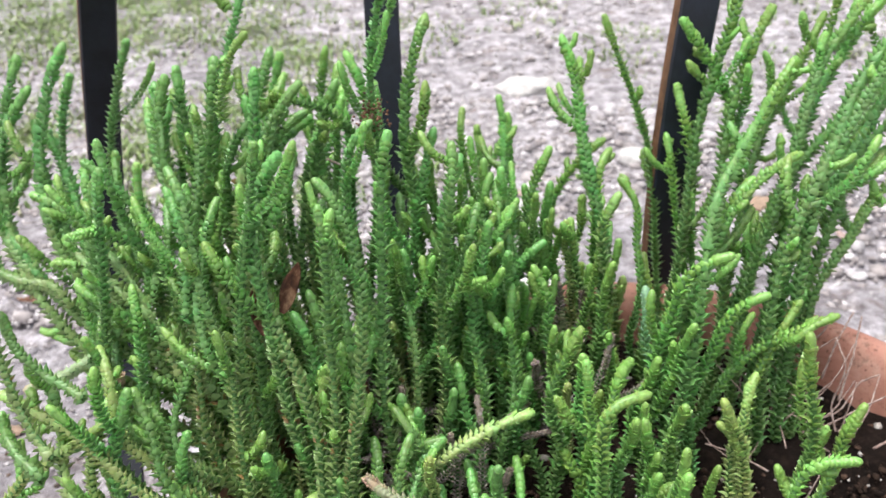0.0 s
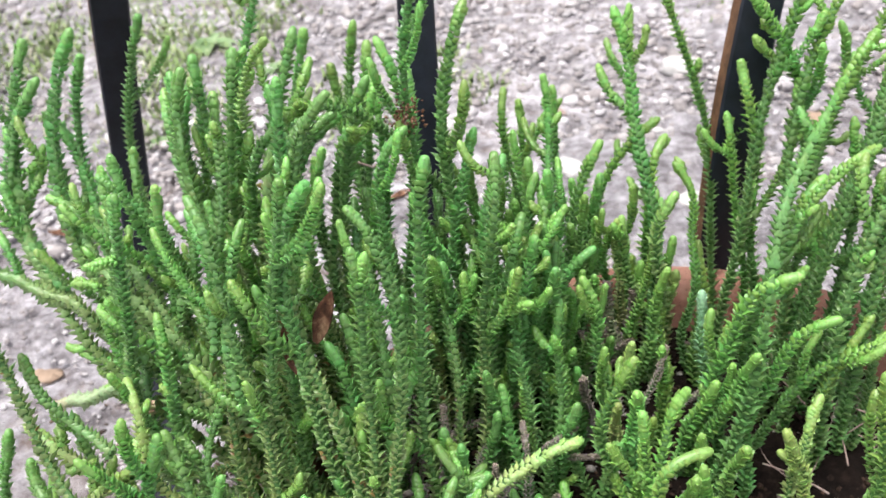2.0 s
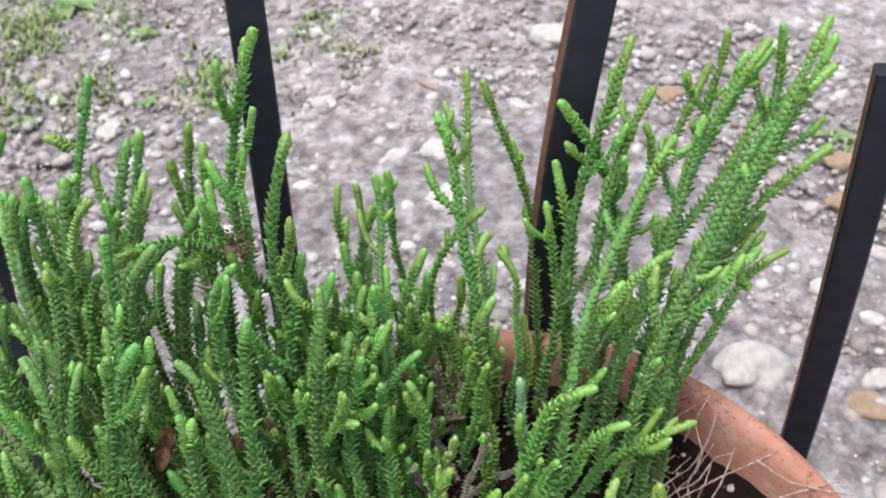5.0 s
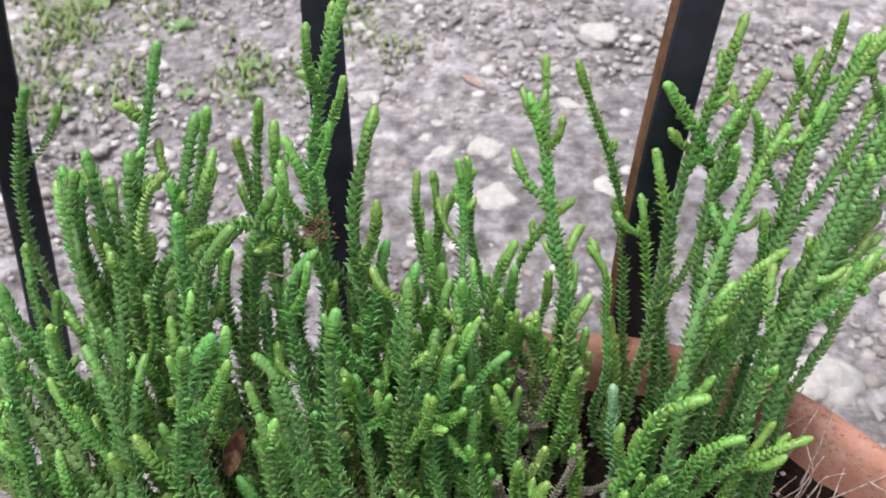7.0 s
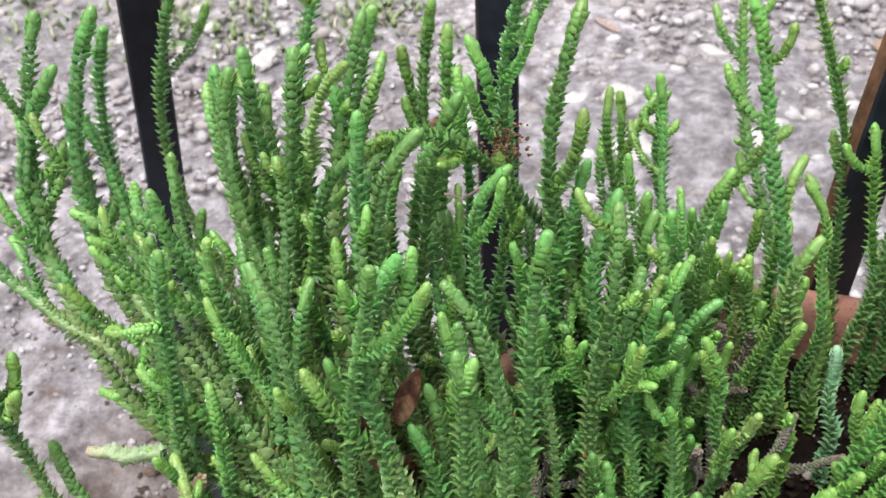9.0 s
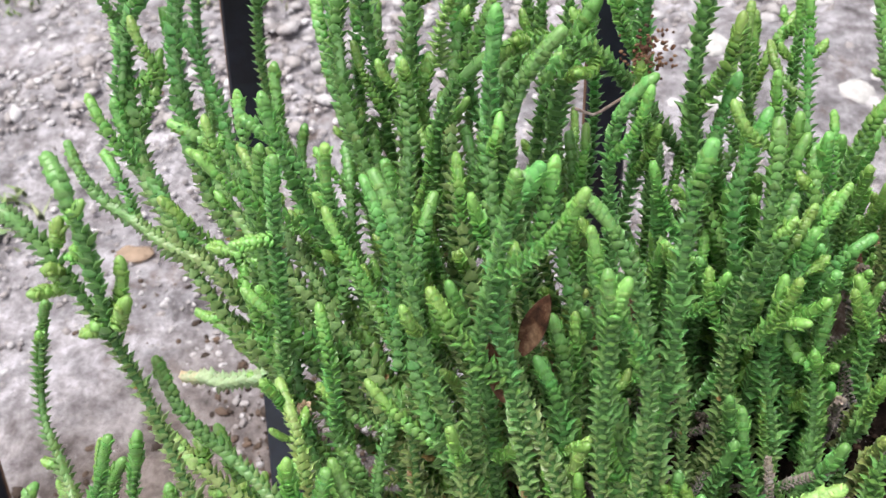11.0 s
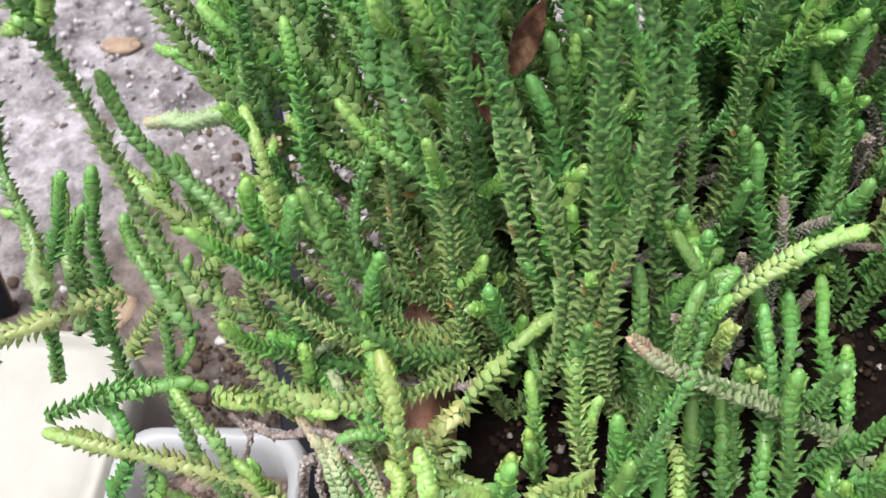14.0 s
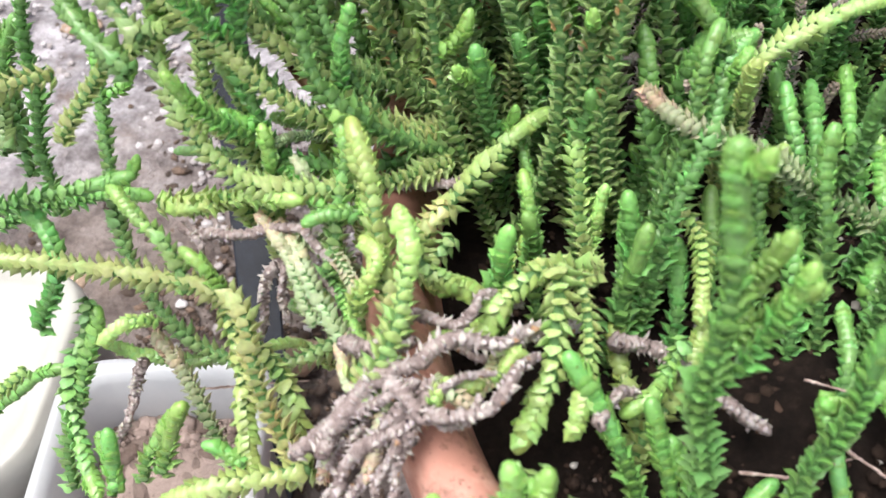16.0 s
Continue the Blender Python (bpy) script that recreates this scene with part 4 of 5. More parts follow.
shoot("green", (-58, -20, -26), (-58, -21, -11), (-59, -7, -7), (-59, 0, 3))
shoot("green", (-60, -27, -26), (-60, -27, -12), (-61, -11, -14), (-62, -5, -5))
shoot("green", (-68, -29, -26), (-68, -28, -14), (-69, -17, -7), (-69, -9, -1))
shoot("green", (-53, -35, -26), (-53, -33, -14), (-52, -21, -11), (-52, -11, -8))
shoot("green", (-39, -35, -26), (-38, -33, -13), (-37, -19, -14), (-35, -10, -13))
shoot("green", (-45, -48, -26), (-45, -46, -13), (-42, -34, -16), (-43, -26, -16))
shoot("green", (-63, -10, -26), (-63, -9, -13), (-64, 0, -3), (-64, 12, 1))
shoot("green", (-46, -6, -26), (-47, -6, -8), (-45, 11, -9), (-47, 20, 1))
shoot("green", (-35, -2, -26), (-35, -1, -9), (-37, 17, -10), (-39, 26, 0))
shoot("green", (-32, -15, -26), (-33, -14, -11), (-30, 4, -16), (-33, 10, -5))
shoot("green", (-76, -38, -26), (-76, -38, -15), (-75, -28, -10), (-76, -22, -2))
shoot("green", (-35, -60, -26), (-35, -58, -17), (-39, -50, -9), (-41, -41, -12))
shoot("green", (-86, -32, -26), (-87, -31, -14), (-85, -22, -8), (-86, -14, -3))
shoot("green", (-77, -15, -26), (-77, -14, -14), (-79, -4, -6), (-80, 4, 1))
shoot("pale", (-82, -60, -26), (-83, -58, -12), (-85, -45, -15), (-88, -37, -10), 4.3)
shoot("green", (-47, -69, -26), (-48, -68, -14), (-48, -57, -15), (-51, -50, -11))
shoot("green", (-116, 37, 3), (-166, 20, 35), (-158, 71, 46), (-169, 100, 65))
shoot("green", (-153, 66, 44), (-156, 81, 50), (-160, 97, 54), (-163, 110, 65))
shoot("green", (-98, 16, -26), (-100, 18, 38), (-104, 74, 34), (-111, 110, 59))
shoot("green", (-96, 37, -26), (-96, 30, 40), (-101, 79, 37), (-106, 110, 63))
shoot("green", (-72, 26, -26), (-72, 30, 32), (-77, 81, 40), (-81, 120, 56))
shoot("green", (-113, 45, 3), (-135, 37, 39), (-128, 85, 48), (-136, 110, 64))
shoot("green", (-171, 56, 30), (-177, 75, 38), (-189, 96, 44), (-184, 110, 63))
# pale stems that cross the rim and hang over it
shoot("pale", (-145, -67, -12), (-163, -48, 7), (-137, -42, 11), (-221, -34, 0), 4.8)
shoot("pale", (-133, -59, 4), (-123, -46, 7), (-130, -34, 13), (-138, -15, 22), 5.0)
shoot("pale", (-127, -30, -4), (-131, -29, 1), (-110, 3, 2), (-102, 8, 3), 4.8)
shoot("pale", (-128, -29, 0), (-122, -33, -4), (-112, -34, -8), (-110, -32, -12), 3.6)
shoot("pale", (-92, -29, -4), (-97, -41, 15), (-105, -37, 11), (-112, -48, 0), 4.6)
shoot("pale", (-99, -39, 10), (-96, -48, 11), (-99, -58, 2), (-104, -65, -6), 5.0)
shoot("pale", (-95, -39, 9), (-92, -42, 6), (-92, -60, 5), (-95, -62, -6), 4.4)
shoot("pale", (-76, -19, 4), (-69, -26, 1), (-73, -32, 3), (-72, -37, -6), 4.0)
shoot("fresh", (-75, -43, -4), (-79, -47, -8), (-79, -55, -4), (-86, -56, -8), 4.2)
shoot("green", (-136, -30, 12), (-136, -29, 14), (-144, -31, 14), (-145, -32, 12), 4.2)
shoot("fresh", (-142, -37, 4), (-140, -28, 10), (-137, -19, 16), (-144, -6, 22), 4.2)
shoot("pale", (-160, -23, 0), (-164, -19, 12), (-172, -27, 3), (-180, -20, 4), 4.2)
shoot("fresh", (-168, -43, 4), (-168, -38, 10), (-182, -29, 9), (-187, -24, 12), 4.2)
shoot("fresh", (-201, -66, -40), (-205, -60, -31), (-194, -43, -18), (-195, -38, -12), 4.2)
shoot("green", (-243, -56, -50), (-216, -52, -31), (-218, -44, -29), (-207, -44, -28), 3.6)
shoot("dry", (-164, -62, -30), (-171, -52, -17), (-175, -46, -14), (-180, -44, -10), 4.0)
shoot("fresh", (-181, -67, -30), (-181, -64, -25), (-174, -57, -19), (-171, -57, -16), 4.2)
shoot("green", (-186, -69, -30), (-187, -67, -29), (-192, -61, -32), (-193, -59, -28), 4.2)
shoot("dry", (-136, -51, 0), (-144, -42, 3), (-145, -37, 3), (-154, -25, 4), 3.4)
shoot("dry", (-143, -46, 0), (-148, -40, 2), (-148, -34, 4), (-158, -25, 6), 3.2)
shoot("green", (-216, -33, 10), (-200, -28, 14), (-203, -27, 10), (-183, -22, 13), 4.0)
shoot("green", (-204, -44, -10), (-193, -41, 5), (-199, -30, 2), (-206, -27, 8), 4.0)
shoot("fresh", (-158, -18, 6), (-155, -18, 10), (-156, -15, 14), (-157, -13, 18), 4.0)
shoot("pale", (-176, -45, -4), (-178, -46, -2), (-179, -46, 1), (-187, -49, -6), 3.4)
shoot("pale", (-92, -23, -12), (-96, -16, -4), (-96, -10, 4), (-96, 6, 12), 4.2)
shoot("pale", (-93, -22, -14), (-92, -19, -9), (-91, -12, 0), (-90, -12, 2), 3.8)
shoot("fresh", (-105, -11, -14), (-103, -9, -6), (-108, 4, -5), (-109, 5, 0), 3.4)
shoot("pale", (-133, -33, 10), (-129, -14, 2), (-126, -40, 2), (-120, -33, -6), 3.4)
GREEN_TOP = (-62, 40)
shoot("pale", (-130, -65, 3), (-124, -54, 20), (-120, -47, 16), (-126, -36, 22), 5.2)
shoot("pale", (-125, -34, 14), (-122, -47, 12), (-118, -34, 3), (-113, -38, -2), 4.0)
shoot("fresh", (-144, -33, 0), (-136, -42, 0), (-136, -49, 0), (-132, -50, 0), 3.4)
shoot("pale", (-126, -52, -4), (-124, -40, -7), (-119, -46, -7), (-111, -40, -4), 3.4)
shoot("pale", (-134, -47, 6), (-134, -47, 15), (-125, -40, 14), (-134, -37, 14), 4.0)
shoot("fresh", (-112, -36, -6), (-107, -37, 10), (-109, -34, 12), (-107, -35, 16), 4.6)
shoot("green", (-104, -26, -10), (-104, -27, 0), (-103, -29, 11), (-105, -28, 12), 4.6)
shoot("dry", (-117, -62, 10), (-114, -66, 15), (-110, -66, 10), (-113, -66, 6), 4.2)
shoot("dry", (-107, -52, 2), (-107, -54, 6), (-110, -64, 11), (-112, -63, 6), 3.6)
shoot("dry", (-128, -63, 4), (-134, -61, 3), (-136, -55, -2), (-138, -49, 0), 3.4)
shoot("pale", (-164, -40, 0), (-154, -54, -2), (-159, -53, -10), (-156, -68, -24), 5.0)
shoot("pale", (-160, -45, -4), (-150, -52, -8), (-145, -54, -10), (-149, -67, -26), 4.8)
shoot("fresh", (-196, -37, -10), (-198, -46, -19), (-206, -49, -24), (-193, -69, -36), 4.6)
shoot("pale", (-210, -49, -20), (-213, -54, -20), (-216, -58, -20), (-223, -61, -20), 4.2)
shoot("fresh", (-177, -66, -28), (-175, -63, -26), (-174, -59, -16), (-170, -58, -14), 4.4)
shoot("green", (-186, -70, -30), (-188, -67, -30), (-187, -63, -23), (-187, -62, -20), 4.6)
shoot("green", (-157, -66, -20), (-161, -65, -21), (-161, -63, -19), (-165, -64, -18), 4.4)
shoot("pale", (-152, 0, 0), (-143, -16, 3), (-138, -17, 10), (-133, -30, 10), 4.6)
shoot("fresh", (-162, -5, 4), (-153, -16, 9), (-147, -24, 11), (-144, -25, 10), 4.4)
shoot("pale", (-180, -22, 4), (-171, -20, 4), (-159, -25, 12), (-148, -26, 12), 4.4)
shoot("fresh", (-216, -26, 0), (-210, -21, 1), (-194, -19, 6), (-183, -20, 4), 4.2)
shoot("pale", (-141, -70, -10), (-151, -72, -14), (-160, -70, -18), (-172, -75, -22), 4.6)
shoot("dry", (-133, -62, 0), (-136, -65, -4), (-138, -67, -8), (-139, -72, -12), 3.4)
shoot("dry", (-123, -62, 8), (-128, -66, 8), (-126, -69, 1), (-129, -75, -2), 3.2)
shoot("pale", (-117, -67, 12), (-115, -62, 14), (-114, -64, 12), (-110, -62, 10), 3.4)
shoot("pale", (-108, -60, 8), (-105, -59, 11), (-106, -54, 11), (-103, -56, 8), 3.2)
shoot("dry", (-149, -29, 4), (-139, -32, 7), (-135, -42, 7), (-133, -47, 4), 3.6)
shoot("dry", (-125, -50, 10), (-125, -58, 13), (-129, -60, 5), (-133, -60, 2), 3.6)
shoot("husk", (-15, 98, -5), (-19, 98, 5), (-19, 98, 15), (-19, 98, 25), 4.2)
shoot("husk", (-12, 98, -5), (-10, 98, 4), (-8, 98, 8), (-10, 98, 22), 4.0)
shoot("pale", (-12, 102, -7), (-12, 102, 15), (-16, 102, 30), (-16, 102, 50), 4.0)


def fillers():
    """Shorter stems that fill the clump between the placed ones."""
    r = np.random.default_rng(21)
    made = 0
    while made < 88:
        x, y = r.uniform(-114, 45), r.uniform(2, 108)
        if math.hypot(x, y) > 115 or (x > -15 and y < 45) or (x > 4 and y > -50):
            continue
        if x > -90 and r.uniform() < (0.82 if y < 60 else 0.3):
            continue
        out = np.array([x - GREEN_TOP[0], y - GREEN_TOP[1]]) / 110
        roof = 18 + 0.62 * min(y, 100) + (12 if x < -40 else 0) - (16 if -40 < x < 25 else 0)
        z = r.uniform(0.35, 0.95) * (roof + 14) - 14
        h = z + 26
        lean = out * h * r.uniform(0.1, 0.42) + r.normal(0, 4, 2)
        tip = (x + lean[0], y + lean[1], z)
        kind = r.choice(["green", "green", "green", "green", "pale"]) if z < 30 else "green"
        shoot(kind, (x, y, -26), (x + lean[0] * 0.15, y + lean[1] * 0.15, -26 + h * 0.33), (x + lean[0] * 0.55, y + lean[1] * 0.55, -26 + h * 0.68), tip, r.uniform(3.7, 4.7), old=0.10)
        made += 1
    # upright stems on the near side, and tall ones at the back
    for k in range(66):
        near = k < 34
        x, y = (r.uniform(-78, 28), r.uniform(-32, 48)) if near else (r.uniform(-108, -20), r.uniform(62, 108))
        if math.hypot(x, y) > 114 or (near and x < -62 and y < 5) or (near and -90 < x < -28 and y > -5):
            continue
        h = r.uniform(34, 70) if near else r.uniform(60, 98)
        d = r.normal((2, -2), 7) if near else r.normal((-6, 6), 7)
        shoot("green", (x, y, -26), (x, y, -26 + h * 0.33), (x + d[0] * 0.5, y + d[1] * 0.5, -26 + h * 0.7), (x + d[0], y + d[1], -26 + h), r.uniform(3.6, 4.4), old=0.22 if near else 0.08)
    # stems that lie over the pot's rim and hang outside it, with upright shoots along them
    for k in range(5):
        a = radians(r.uniform(140, 178))
        c, s = math.cos(a), math.sin(a)
        reach = r.uniform(150, 228)
        z = r.uniform(-62, 6)
        turn = r.normal(0, 30)
        mid = (c * (reach * 0.86) - s * turn * 0.4, s * (reach * 0.86) + c * turn * 0.4, z + r.uniform(-12, 8))
        tip = (c * reach - s * turn, s * reach + c * turn, z + r.uniform(6, 34))
        kind = r.choice(["pale", "pale", "fresh", "fresh", "pale", "dry"])
        line = ((c * 112, s * 112, -24), (c * 122, s * 122, r.uniform(6, 26)), mid, tip)
        shoot(kind, *line, r.uniform(3.0, 4.0), loose=0.1, old=0.15, wavy=3.5)
        if k % 4 != 3:
            x, y, z = bezier(*(np.array(q, float) for q in line), 40)[int(r.uniform(16, 38))]
            h = r.uniform(14, 40)
            shoot(r.choice(["fresh", "pale", "green"]), (x, y, z), (x - 1, y + 1, z + h * 0.33), (x - 4, y, z + h * 0.7), (x + r.normal(-4, 6), y + r.normal(2, 5), z + h), r.uniform(3.4, 4.6))
    # a tangle of short pale stems along the rim
    for k in range(14):
        a, q = radians(r.uniform(150, 200)), r.uniform(139, 160)
        x, y = q * math.cos(a), q * math.sin(a)
        z = r.uniform(-34, -10)
        h, d = r.uniform(14, 40), r.normal((-8, -2), 12)
        shoot(r.choice(["pale", "pale", "fresh", "dry", "fresh"]), (x, y, z), (x + d[0] * 0.1, y + d[1] * 0.1, z + h * 0.4), (x + d[0] * 0.5, y + d[1] * 0.5, z + h * 0.7), (x + d[0], y + d[1], z + h * r.uniform(0.4, 1.0)), r.uniform(2.6, 3.7), loose=0.1, old=0.2)
    # withered stumps low among the stems
    for k in range(40):
        q, a = r.uniform(50, 114), radians(r.uniform(95, 170))
        x, y = q * math.cos(a), q * math.sin(a)
        h = r.uniform(14, 46)
        d = r.normal(0, 14, 2)
        shoot("husk", (x, y, -24), (x + d[0] * 0.2, y + d[1] * 0.2, -24 + h * 0.4), (x + d[0] * 0.6, y + d[1] * 0.6, -24 + h * 0.75), (x + d[0], y + d[1], -24 + h), r.uniform(2.2, 3.2), loose=0.3)


fillers()


# ---------------------------------------------------------------- dry twigs, dead leaves
def twig(kind, radius, *pts):
    """A dead, bent twig through the given places, in millimetres."""
    p = np.array(pts, float) / 1000
    s = np.linspace(0, 1, len(p))
    u = np.linspace(0, 1, 110 if kind == "bark" else 36)
    q = np.stack([np.interp(u, s, p[:, k]) for k in range(3)], 1)
    for _ in range(22 if kind == "bark" else 4):
        q[1:-1] = (q[:-2] + q[1:-1] + q[2:]) / 3
    r = np.random.default_rng(int(abs(p.sum()) * 1e5))
    if kind == "bark":
        q += 0.0008 * np.sin(u[:, None] * length_of(q) * r.uniform(250, 420, 3) + r.uniform(0, 6, 3))
    q[1:-1] += r.normal(0, 0.00012 if kind == "bark" else 0.00008, q[1:-1].shape)
    v, f = tube(q, radius / 1000 * (1.0 - 0.35 * u) * (1 + 0.13 * np.sin(u * length_of(q) * (4200 if kind == "bark" else 900)) + 0.10 * np.sin(u * 17)), 8, 0.09 if kind == "bark" else 0.04, r)
    if kind == "bark":
        ob = thing("woody_stem", "bare woody brown succulent stem lying across the soil", "twig", group="dead stems", data=raw("woody_stem", v.tolist(), f, BARK))
        cv, cf, age = chain(q, radius / 1000 * 2.2, r, 0.25, pitch=0.0008)
        keep = [k for k in range(len(cv) // CORNERS) if r.uniform() < 0.72]
        flakes = [cv[CORNERS * k : CORNERS * (k + 1)] for k in keep]
        vv = np.concatenate([g.mean(0) + (g - g.mean(0)) * r.uniform(0.45, 0.90) for g in flakes])
        ff = [tuple(i + CORNERS * n for i in g) for n in range(len(keep)) for g in SCALE_FACES]
        part("dry_scale_cover", raw("dry_scale_cover", vv.tolist(), ff, LEAF["husk"], age=np.full(len(vv), 0.5)), ob, "grey papery scale remnants", "stuff")
    else:
        thing("dry_twig", "thin straw-coloured dry twig lying on the soil", "twig", group="dead stems", data=raw("dry_twig", v.tolist(), f, STRAW))


twig("straw", 0.42, (71, 55, -18), (92, 61, -10), (115, 66, -2))
twig("straw", 0.45, (88, 42, -14), (103, 46, -8), (114, 47, -2), (132, 48, 3))
twig("straw", 0.45, (106, 64, -4), (114, 51, 0), (123, 46, 2), (135, 41, 4))
twig("straw", 0.42, (113, 47, -10), (119, 39, -4), (125, 29, 1))
twig("straw", 0.38, (83, 50, -18), (92, 59, -12), (99, 70, -4))
twig("straw", 0.50, (82, 80, -12), (86, 82, 4), (94, 90, 12))
twig("straw", 0.50, (86, 71, -16), (91, 77, 0), (96, 87, 12))
twig("straw", 0.36, (67, 55, -18), (82, 65, -16), (94, 78, -12))
twig("straw", 0.42, (49, 74, -16), (50, 78, -4), (55, 87, 0))
twig("straw", 0.42, (75, 97, -12), (86, 96, -2), (92, 102, 4))
twig("straw", 0.36, (65, 93, -10), (78, 87, -6), (90, 91, 0))
twig("bark", 1.6, (-138, -70, 0), (-129, -63, 8), (-122, -59, 12), (-114, -57, 14), (-106, -54, 12), (-99, -47, 4), (-95, -38, -8))
twig("bark", 1.4, (-128, -60, 8), (-121, -65, 12), (-119, -70, 12), (-114, -70, 12), (-109, -67, 12), (-104, -61, 12), (-101, -55, 8))
twig("bark", 1.2, (-136, -14, 2), (-129, -13, 3), (-120, -10, 1), (-113, -6, -4))
twig("bark", 1.7, (-88, -41, -6), (-80, -43, -8), (-70, -50, -10), (-59, -54, -14))
twig("bark", 1.4, (-136, -71, 0), (-134, -65, 6), (-127, -61, 10))
twig("bark", 0.8, (-121, -67, 10), (-113, -65, 14), (-108, -61, 14))
twig("bark", 1.2, (-173, -26, 0), (-164, -30, 4), (-156, -28, 6), (-146, -30, 8), (-139, -36, 4))
twig("bark", 1.2, (-154, -31, 0), (-158, -35, -10), (-162, -40, -20))
twig("bark", 1.2, (-185, -45, -20), (-189, -50, -30), (-196, -55, -40))
twig("bark", 1.1, (-124, -48, 6), (-116, -50, 10), (-111, -44, 8), (-105, -40, 2))
twig("bark", 1.1, (-89, 13, 12), (-82, 15, 13), (-74, 16, 12))
twig("bark", 1.1, (-90, -62, 0), (-87, -55, -4), (-80, -52, -8))
twig("bark", 1.5, (-134, -53, 6), (-128, -56, 10), (-121, -56, 12))
twig("bark", 1.2, (-143, -71, -2), (-133, -67, 4), (-127, -65, 8), (-121, -63, 11))
twig("bark", 0.8, (-176, -24, 2), (-169, -30, 0), (-174, -33, -6))
twig("bark", 1.5, (-116, -65, 10), (-125, -69, 6), (-132, -74, 0), (-137, -79, -6))
twig("bark", 1.2, (-118, -62, 10), (-127, -65, 4), (-133, -68, 0), (-138, -69, -4))
twig("bark", 1.3, (-122, -67, 8), (-127, -71, 2), (-130, -74, -2), (-132, -78, -6))
twig("bark", 1.0, (-120, -69, 8), (-124, -74, 2), (-123, -78, -4))
twig("bark", 1.0, (-123, -70, 6), (-126, -75, 0), (-127, -79, -4))
twig("bark", 1.0, (-127, -63, 6), (-134, -62, 0), (-138, -65, -6), (-139, -71, -10))
twig("bark", 0.9, (-151, -33, 0), (-153, -36, -6), (-153, -40, -12))
twig("bark", 0.9, (-143, -36, 0), (-136, -46, 0), (-133, -53, 0), (-130, -59, 2))
twig("bark", 1.0, (-123, -62, 6), (-132, -65, 0), (-137, -71, -8))
twig("bark", 0.8, (-116, -69, 9), (-112, -68, 11), (-109, -65, 12))
twig("bark", 0.8, (-110, -49, -4), (-114, -48, -4), (-122, -43, -8))
twig("bark", 0.8, (-132, -66, 0), (-136, -70, -6), (-135, -75, -12))
twig("straw", 0.33, (-178, -46, -30), (-165, -44, -30), (-151, -43, -28))
twig("straw", 0.28, (-161, 5, 28), (-153, 0, 27), (-147, -4, 25))
twig("straw", 0.33, (-48, -58, -12), (-42, -62, -13), (-36, -67, -14))
twig("straw", 0.28, (-53, -45, -12), (-44, -46, -14), (-34, -41, -14))
twig("straw", 0.33, (-66, -64, -12), (-57, -64, -13), (-46, -59, -14))


def dead_leaf(at, size, turn, label, curl=0.5, mat=None):
    """A dry curled leaf: a thin pointed blade bent along its midrib."""
    n, m = 15, 7
    top, bot = [], []
    for i in range(n):
        s = i / (n - 1)
        half = 0.5 * math.sin(math.pi * min(1, s * 0.93 + 0.07)) ** 0.8 * 0.34
        for k in range(m):
            t = k / (m - 1) * 2 - 1
            x, y = t * half, s - 0.5
            z = curl * (t * half) ** 2 * 3 + 0.25 * curl * (s - 0.5) ** 2 + 0.012 * math.sin(9 * s + 3 * t)
            top.append((x * size, y * size, z * size))
            bot.append((x * size, y * size, z * size - 0.0005))
    f = []
    g = n * m
    for i in range(n - 1):
        for k in range(m - 1):
            a = i * m + k
            f += [(a, a + 1, a + m + 1, a + m), (g + a + m, g + a + m + 1, g + a + 1, g + a)]
    for i in range(n - 1):
        for k in (0, m - 1):
            a = i * m + k
            f.append((a, a + m, g + a + m, g + a))
    ob = thing("dead_leaf", label, "dead leaf", at=at, data=raw("dead_leaf", top + bot, f, mat or DEADLEAF))
    ob.rotation_euler = [radians(a) for a in turn]


dead_leaf((-0.1105, 0.0425, 0.061), 0.018, (62, 12, -24), "dry curled red-brown leaf caught upright among the stems", 0.9)
dead_leaf((-0.1185, 0.028, 0.061), 0.015, (55, 0, 28), "dry curled red-brown leaf caught upright among the stems", 0.9)
dead_leaf((-0.018, 0.105, -0.006), 0.022, (55, 0, 10), "round grey-brown dry leaf at the back of the pot", 0.3, STRAW)
dead_leaf((-0.160, 0.018, 0.004), 0.009, (35, 20, 60), "dry curled red-brown leaf caught upright among the stems", 0.9)


def dried_flower(at):
    r = np.random.default_rng(5)
    ob = thing("dried_flower", "tiny dried rust-brown flower cluster on a thin stalk", "dried flower", at=at)
    stalk = np.array([(0, 0, 0), (-0.004, -0.001, -0.012), (-0.013, -0.003, -0.018), (-0.018, -0.004, -0.015)])
    u = np.linspace(0, 1, 14)
    q = np.stack([np.interp(u, np.linspace(0, 1, 4), stalk[:, k]) for k in range(3)], 1)
    v, f = tube(q, 0.00045, 5)
    part("stalk", raw("stalk", v.tolist(), f, STRAW), ob)
    lumps = [lump(r, 0.5, 1) for _ in range(5)]
    p = r.normal(0, 0.0030, (110, 3)) * (1, 0.8, 1.1)
    part("floret_mass", scatter("floret_mass", lumps, p, np.full(110, 0.0011), 0.8, DEADLEAF, r), ob, kind="stuff")


